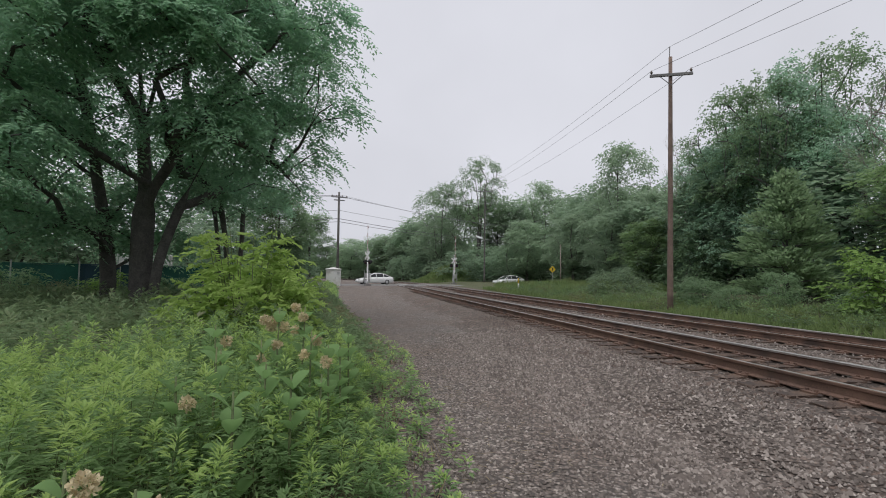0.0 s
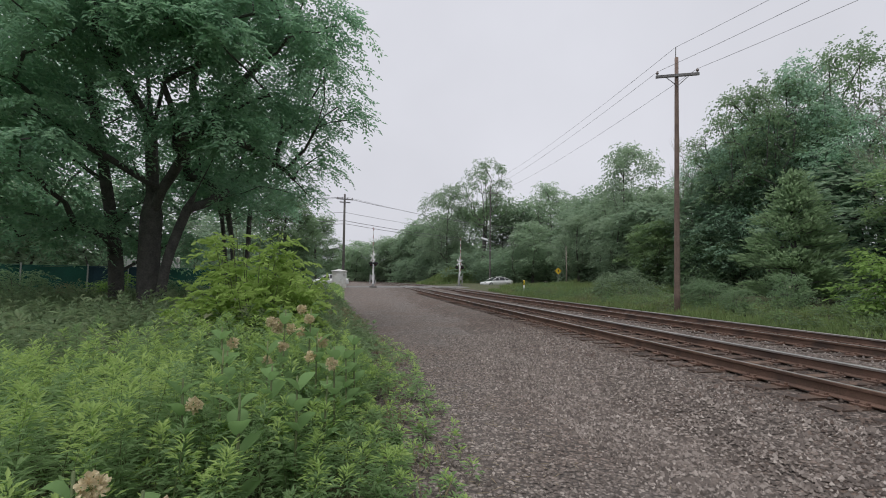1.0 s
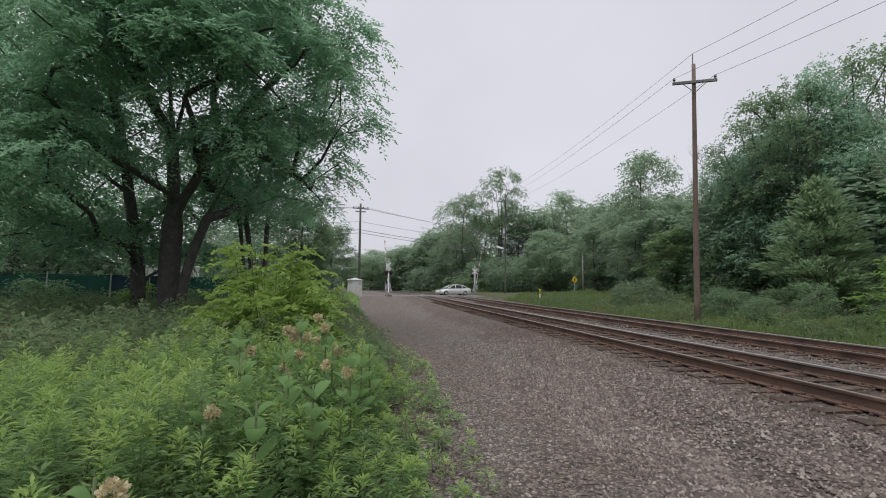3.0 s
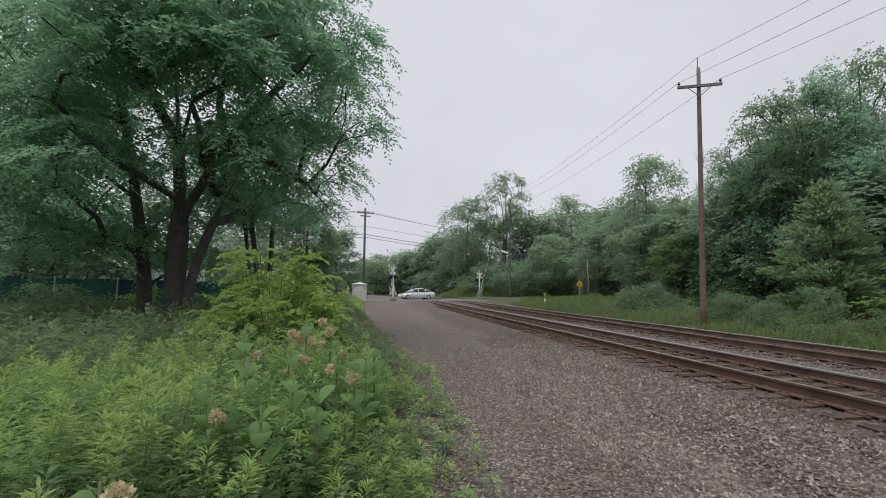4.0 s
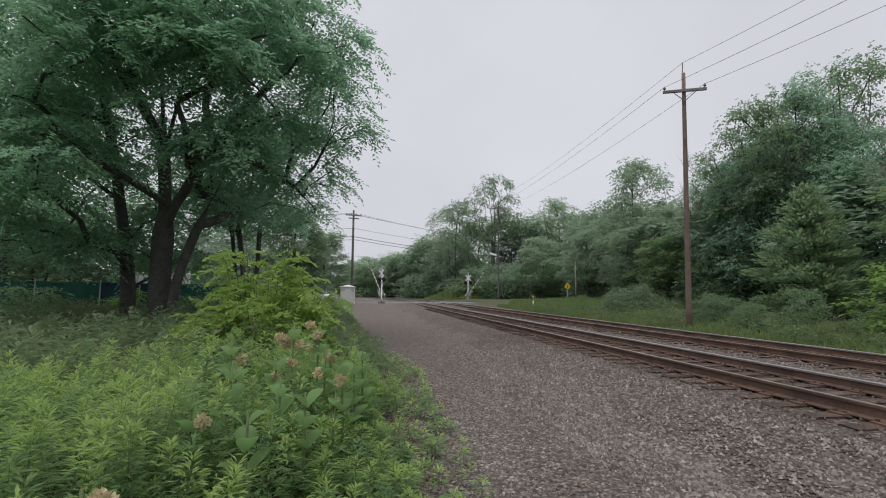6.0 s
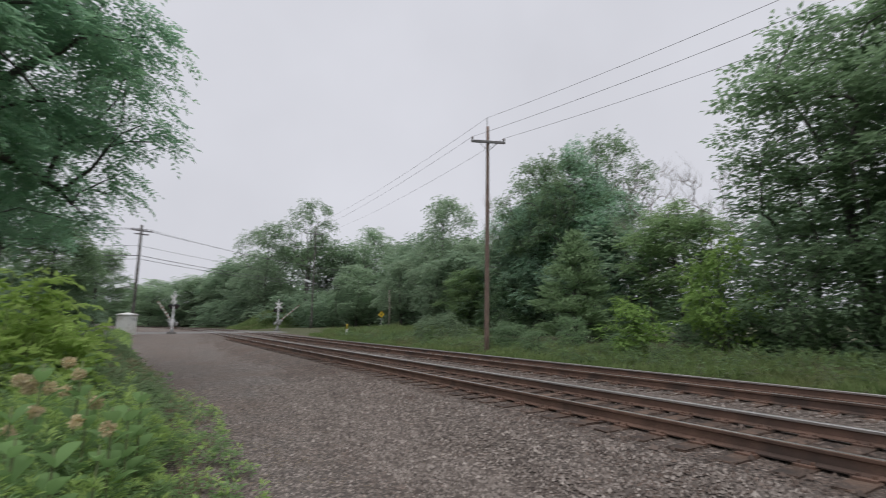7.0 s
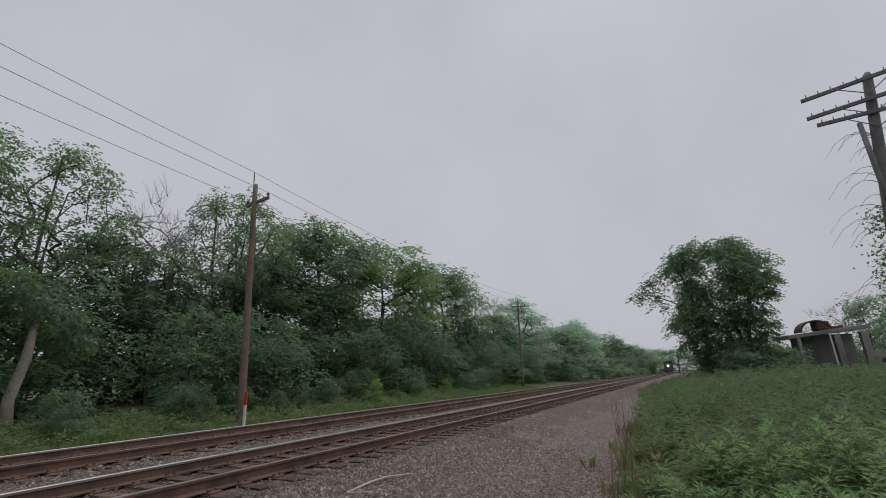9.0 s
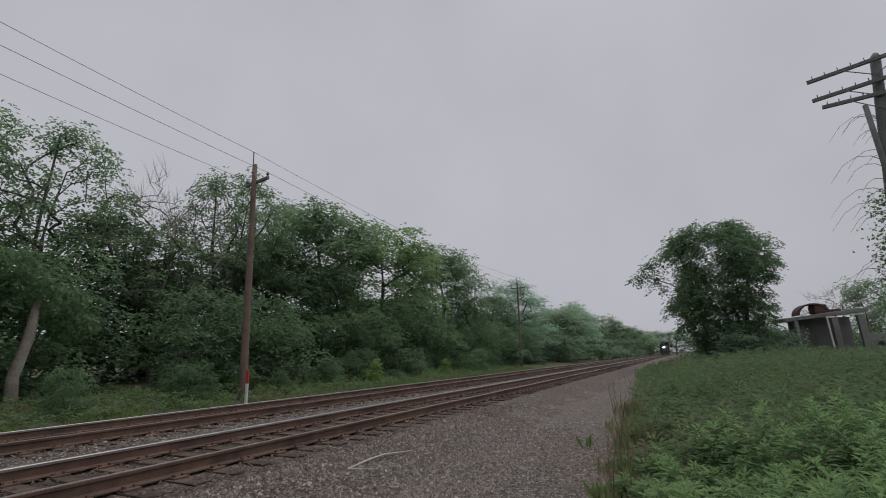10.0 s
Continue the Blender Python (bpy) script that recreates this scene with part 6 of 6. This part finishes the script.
for x, y, h, sd, bl in ((-0.62, 4.35, 1.32, 1, 4), (-0.42, 4.75, 1.3, 2, 3), (-0.30, 4.3, 1.12, 3, 2), (-0.66, 4.05, 1.08, 4, 2), (-0.9, 3.8, 1.05, 5, 0), (-0.05, 4.3, 0.98, 6, 0),
                        (-1.0, 3.1, 1.0, 7, 1), (-0.94, 1.84, 0.95, 8, 1), (-0.76, 1.9, 0.84, 9, 1), (-0.2, 3.5, 0.9, 10, 0), (-0.55, 3.4, 1.0, 11, 0), (-0.85, 3.4, 1.12, 12, 0), (-0.32, 3.15, 0.98, 13, 0), (-0.12, 3.85, 1.06, 14, 1), (0.02, 4.9, 1.02, 15, 0), (-1.1, 4.3, 1.18, 16, 1), (-0.62, 2.75, 0.98, 17, 0)):
    milkweed(pose(x, y, 0, 0, 0, sd * 40), h, sd, bl)


# ---- yard behind the meadow ----
def sheet_fence(x0, y0, x1, y1, n, mat, label, h=1.9):
    t = thing("yard_fence", label, "fence", "yard fences")
    a, b2 = Vector((x0, y0, 0)), Vector((x1, y1, 0))
    ang = math.degrees(math.atan2(y1 - y0, x1 - x0))
    for i in range(n):
        p, q = a.lerp(b2, i / n), a.lerp(b2, (i + 1) / n)
        c = (p + q) / 2
        b = Build()
        ln = (q - p).length
        cols = 7
        for k in range(cols + 1):
            u = -ln / 2 + ln * k / cols
            dy = 0.03 * math.sin(k * 1.7 + i)
            b.v += [(u, dy, 0.05), (u, dy + 0.02 * math.sin(k), h * 0.5), (u, dy, h - 0.04 * math.sin(math.pi * k / cols))]
        for k in range(cols):
            for j in range(2):
                b.f.append((k * 3 + j, (k + 1) * 3 + j, (k + 1) * 3 + j + 1, k * 3 + j + 1))
                b.m.append(0)
        part("sheet", b, mat, t, at=pose(c.x, c.y, 0, 0, 0, ang))
        b = Build()
        b.tube([(p.x, p.y, -0.1), (p.x, p.y, h + 0.12)], 0.03, 8)
        part("post", b, M_SILVER, t)
    b = Build()
    b.tube([(x0, y0, h), (x1, y1, h)], 0.022, 6)
    part("top_rail", b, mat, t)


sheet_fence(-19, 18.5, -11.5, 23.0, 4, M_FENCE, "chain fence hung with dark green sheeting behind the meadow")
sheet_fence(-11.5, 23.0, -9.0, 24.6, 2, M_NAVY, "fence bay hung with a navy blue tarp")
sheet_fence(-9.0, 24.6, -4.0, 28.6, 3, M_FENCE, "chain fence with green sheeting behind the locust trees")


def box_trailer():
    t = thing("box_trailer", "white box trailer parked behind the fence", "trailer", m=pose(-11.9, 29.8, 0.0, 0, 0, 24))
    b = Build()
    b.box((0, 0, 1.75), (3.2, 2.1, 1.7), 0, None, 0.04)
    part("box", b, M_WHITE, t)
    for k in range(7):
        b = Build()
        b.box((-1.47 + 0.49 * k, -1.06, 1.75), (0.05, 0.03, 1.6), 0)
        part("rib", b, M_SILVER, t)
    b = Build()
    b.box((0, 0, 0.80), (3.3, 1.9, 0.24), 0, None, 0.02)
    part("frame", b, M_BLACK, t)
    for x in (-0.5, 0.5):
        for s in (-1, 1):
            b = Build()
            b.tube([(x, s * 0.75, 0.36), (x, s * 1.0, 0.36)], [0.36, 0.36], 16)
            part("wheel", b, M_TYRE, t, smooth=True)
    b = Build()
    b.box((-1.5, -1.07, 1.0), (0.1, 0.05, 0.12), 0)
    part("tail_light", b, M_RED, t)


box_trailer()
for cx, cy, ca, pm, lb in ((-6.0, 33.6, 200, M_CARWHITE, "white saloon car parked behind the saplings"), (-9.4, 35.2, 196, M_CARPAINT, "silver saloon car parked behind the saplings")):
    parked, _ = sedan(pm, lb, pose(cx, cy, 0.1, 0, 0, ca))
    parked["group"] = "parked cars"


# ---- ruin on the bank ----
def ruin():
    """A roofless concrete frame, with a rusted tank shell lying on its slab."""
    t = thing("ruined_building", "ruined grey concrete frame with tilted slab and rusted shell", "ruin", m=pose(-10.6, -47.2, 0.6, 0, 0, 8) @ Matrix.Diagonal((1, 1, 1.32, 1)))
    b = Build()
    b.box((0.7, 0, 2.75), (5.4, 3.0, 0.22), 0, pose(0, 0, 0, 0, 5, 0), 0.03)
    part("slab", b, M_CONCRETE, t)
    for x, w in ((2.8, 0.25), (0.3, 0.4), (-1.4, 0.45)):
        b = Build()
        b.box((x, 1.3, 1.2), (w, 0.4, 2.7), 0, pose(0, 0, 0, 0, 3, 0), 0.02)
        part("pillar", b, M_CONCRETE, t)
    b = Build()
    b.box((-2.6, 0.8, 0.8), (2.6, 0.25, 1.5), 0, None, 0.02)
    part("wall", b, M_CONCRETE, t)
    b = Build()
    b.box((-2.5, 0.94, 1.0), (0.7, 0.06, 0.25), 0)
    part("opening", b, M_BLACK, t)
    b = Build()
    b.box((0.6, -1.1, 1.32), (4.2, 0.2, 2.6), 0, None, 0.02)
    part("back_wall", b, M_CONCRETE, t)
    b = Build()
    b.tube([(0.75, 1.5, 0.2), (0.9, 1.5, 2.6)], 0.06, 8)
    part("pipe", b, M_WHITE, t)
    s = thing("rusted_shell", "rusted hollow metal cab lying on the ruin's slab", "wreck", m=pose(-9.2, -46.8, 4.26, 0, 4, 8))
    b = Build()
    n = 16
    for i in range(n):
        a = math.pi * i / (n - 1)
        for y in (-0.7, 0.7):
            for q in (1.0, 0.86):
                b.v.append((1.1 * math.cos(a) * q, y, 0.85 * math.sin(a) * q))
    for i in range(n - 1):
        o = i * 4
        for f in ((0, 4, 6, 2), (1, 3, 7, 5), (0, 1, 5, 4), (2, 6, 7, 3)):
            b.f.append(tuple(o + k for k in f))
            b.m.append(0)
    part("shell", b, M_WRECK, s)
    b = Build()
    b.box((-0.55, 0, 0.35), (0.9, 1.3, 0.7), 0, None, 0.12)
    part("engine_case", b, M_WRECK, s)
    b = Build()
    b.box((-1.1, 0, 0.12), (1.4, 1.35, 0.24), 0, None, 0.05)
    part("chassis", b, M_WRECK, s)


ruin()
dead2 = copy_thing(KINDS["dead"], pose(-14.5, -62, 0.5, 0, 0, 50))
dead2.scale = (1.0, 1.0, 0.62)


# ---- markers and litter ----
def marker_post():
    t = thing("marker_post", "white marker post with a red top beside the rail", "marker post", m=pose(12.35, -10.75, ground_z(12.35, -10.75)))
    b = Build()
    b.box((0, 0, 0.32), (0.09, 0.05, 0.76), 0, None, 0.008)
    part("post", b, M_WHITE, t)
    b = Build()
    b.box((0, 0, 0.90), (0.093, 0.053, 0.40), 0, None, 0.008)
    part("red_top", b, M_RED, t, "red painted top")


def yellow_marker():
    t = thing("cable_marker", "yellow and white cable marker post in the grass", "marker post", m=pose(15.0, 40.2, ground_z(15.0, 40.2)))
    b = Build()
    b.tube([(0, 0, -0.1), (0, 0, 0.75)], 0.055, 10)
    part("post", b, M_WHITE, t, smooth=True)
    b = Build()
    b.tube([(0, 0, 0.75), (0, 0, 1.15), (0, 0, 1.2)], [0.06, 0.06, 0.03], 10)
    part("cap", b, M_YELLOW, t, "yellow cap", smooth=True)


def warning_sign():
    t = thing("warning_sign", "yellow diamond warning sign on a thin post", "road sign", m=pose(24.3, 53.4, ground_z(24.3, 53.4)))
    b = Build()
    b.tube([(0, 0.04, -0.2), (0, 0.04, 2.1)], 0.03, 8)
    part("post", b, M_SILVER, t)
    b = Build()
    b.box((0, 0, 0), (0.6, 0.02, 0.6), 0, None, 0.004)
    part("board", b, M_YELLOW, t, at=pose(0, 0, 1.75, 0, 45, 0))
    b = Build()
    b.box((0, -0.014, 1.75), (0.12, 0.012, 0.3), 0)
    part("symbol", b, M_BLACK, t)


def pale_post():
    t = thing("bare_post", "thin pale bare post among the trees", "post", m=pose(24.0, 50.6, ground_z(24.0, 50.6)))
    b = Build()
    b.tube([(0, 0, -0.2), (0.05, 0, 2), (-0.02, 0, 4.6)], [0.09, 0.07, 0.04], 8)
    part("shaft", b, M_PALEBARK, t, smooth=True)


def dry_stalk(x, y, h, seed):
    """A dead weed stalk with a few bare side shoots."""
    r = random.Random(seed)
    t = thing("dry_weed", "dry brown weed stalk at the gravel's edge", "plant", "dry weeds at the edge", pose(x, y, ground_z(x, y)))
    b = Build()
    top = Vector((r.uniform(-0.25, 0.25), r.uniform(-0.25, 0.25), h))
    b.tube([(0, 0, -0.05), top * 0.5 + Vector((0.03, 0, 0)), top], [0.008, 0.006, 0.002], 5)
    part("stalk", b, M_DRY, t)
    for i in range(5):
        p = top * r.uniform(0.35, 0.95)
        d = Vector((r.uniform(-1, 1), r.uniform(-1, 1), r.uniform(0.3, 1.2))) * 0.22
        b = Build()
        b.tube([p, p + d], [0.004, 0.0015], 4)
        part("shoot", b, M_DRY, t)


DRY = random.Random(5)
for i in range(16):
    yy = DRY.uniform(-14, -5.5)
    dry_stalk(weed_edge(yy) + DRY.uniform(-0.35, 0.25), yy, DRY.uniform(0.6, 1.25), i)


def fallen_twig():
    t = thing("fallen_twig", "pale bare forked twig lying on the gravel", "twig")
    b = Build()
    b.tube([(4.16, -5.35, 0.185), (4.2, -5.9, 0.20), (4.2, -6.27, 0.20), (4.03, -6.8, 0.17)], [0.012, 0.014, 0.012, 0.006], 6)
    part("stem", b, M_TWINE, t, smooth=True)
    b = Build()
    b.tube([(4.16, -5.35, 0.185), (3.97, -5.65, 0.15)], [0.009, 0.004], 5)
    part("fork", b, M_TWINE, t, smooth=True)


marker_post()
yellow_marker()
warning_sign()
pale_post()
fallen_twig()


# ---- a bird over the wires ----
def bird():
    """A small dark bird: rounded body with beak, fanned tail, two swept wings that beat."""
    t = thing("bird", "small dark grey bird flying over the wires", "bird")
    b = Build()
    b.tube([(0, -0.09, 0), (0, -0.05, 0), (0, 0.0, -0.004), (0, 0.045, 0.002), (0, 0.07, 0.012), (0, 0.09, 0.012), (0, 0.108, 0.008)], [0.008, 0.021, 0.03, 0.026, 0.02, 0.016, 0.003], 10)
    part("body", b, M_FEATHER, t, smooth=True)
    b = Build()
    for z in (0.002, -0.002):
        b.v += [(-0.008, -0.08, z), (0.008, -0.08, z), (0.028, -0.165, z), (0.0, -0.155, z), (-0.028, -0.165, z)]
    b.f += [(0, 1, 2, 3, 4), (9, 8, 7, 6, 5)] + [(i, 5 + i, 5 + (i + 1) % 5, (i + 1) % 5) for i in range(5)]
    b.m += [0] * 7
    part("tail", b, M_FEATHER, t)
    wings = []
    for s in (-1, 1):
        b = Build()
        for z in (0.003, -0.003):
            b.v += [(0, 0.04, z), (s * 0.07, 0.062, z + 0.004), (s * 0.17, 0.01, z), (s * 0.10, -0.022, z), (s * 0.0, -0.035, z)]
        b.f += [(0, 1, 2, 3, 4), (9, 8, 7, 6, 5)] + [(i, 5 + i, 5 + (i + 1) % 5, (i + 1) % 5) for i in range(5)]
        b.m += [0] * 7
        wings.append((part("wing", b, M_FEATHER, t, at=pose(s * 0.018, 0, 0.01)), s))
    return t, wings


BIRD, WINGS = bird()
BIRD.scale = (0.62, 0.62, 0.62)


# ---- what moves ----
GATE_ROWS = ((0.0, 0), (1.9, 0), (2.7, 14), (3.8, 27), (4.7, 40), (5.2, 49), (6.3, 60), (7.0, 68), (8.0, 82), (8.6, 90), (10.0, 90))


def drive(car, wheels, path, side):
    """Drives a car along its lane: path gives seconds and metres along the road."""
    def along(t):
        for (t0, s0), (t1, s1) in zip(path, path[1:]):
            if t <= t1:
                return s0 + (s1 - s0) * (t - t0) / (t1 - t0)
        return path[-1][1]

    def place(t):
        s = along(t)
        p = ROAD_MID + ROAD_DIR * s + ROAD_ACROSS * side
        z = 0.42 - 0.012 * max(0.0, abs(s) - 9) * (1 if s < 0 else 0.15)
        return pose(p.x, p.y, z, 0, 0, 180 + ROAD_YAW)
    walk(car, [(t, place(t)) for t, _ in path])
    for w, x, sd in wheels:
        walk(w, [(i / 15, pose(x, sd * 0.80, 0.325, 0, math.degrees((path[0][1] - along(i / 15)) / 0.325) % 360, 0)) for i in range(151)])


def motions():
    for gate in (GATE_1, GATE_2):
        walk(gate, [(t, pose(0, 0.28, 1.2, -a, 0, 0)) for t, a in GATE_ROWS])
    drive(CAR_A, WHEELS_A, [(0.0, -3.0), (0.5, -6.2), (1.0, -9.6), (2.0, -16.5), (4.0, -30.0), (6.0, -42.0), (8.0, -47.0), (10.0, -47.5)], 1.6)
    drive(CAR_B, WHEELS_B, [(0.0, 17.5), (1.0, 14.5), (1.6, 12.1), (2.2, 9.6), (2.7, 7.0), (3.2, 4.0), (3.8, 0.46), (4.5, -3.75), (5.2, -7.5), (6.5, -15.0), (8.0, -24.0), (10.0, -36.0)], 1.6)
    flight = ((0.0, -3.0, 21.0, 28.0), (1.0, 5.2, 14.4, 14.2), (1.5, 8.05, 11.6, 10.2), (1.7, 9.1, 10.64, 9.08), (1.8, 9.66, 10.14, 8.64), (1.9, 10.19, 9.6, 8.32), (2.0, 10.67, 9.06, 7.98), (2.1, 11.08, 8.55, 7.7),
              (2.6, 13.4, 6.0, 7.4), (4.0, 20.0, -1.0, 16.0), (6.5, 31.0, -9.0, 45.0), (10.0, 46.0, -24.0, 92.0))
    walk(BIRD, [(t, pose(x, y, z, -12, 0, -134)) for t, x, y, z in flight])
    for wing, s in WINGS:
        beat = [(0.0, 0)] + [(1.4 + 0.05 * i, (38, 8, -26, 8)[i % 4]) for i in range(20)] + [(10.0, 0)]
        walk(wing, [(t, pose(s * 0.018, 0, 0.01, 0, -s * a, 0)) for t, a in beat])
    walk(LOCO, [(0.0, pose(6.475, -298, RAIL_TOP)), (10.0, pose(6.475, -178, RAIL_TOP))])


motions()
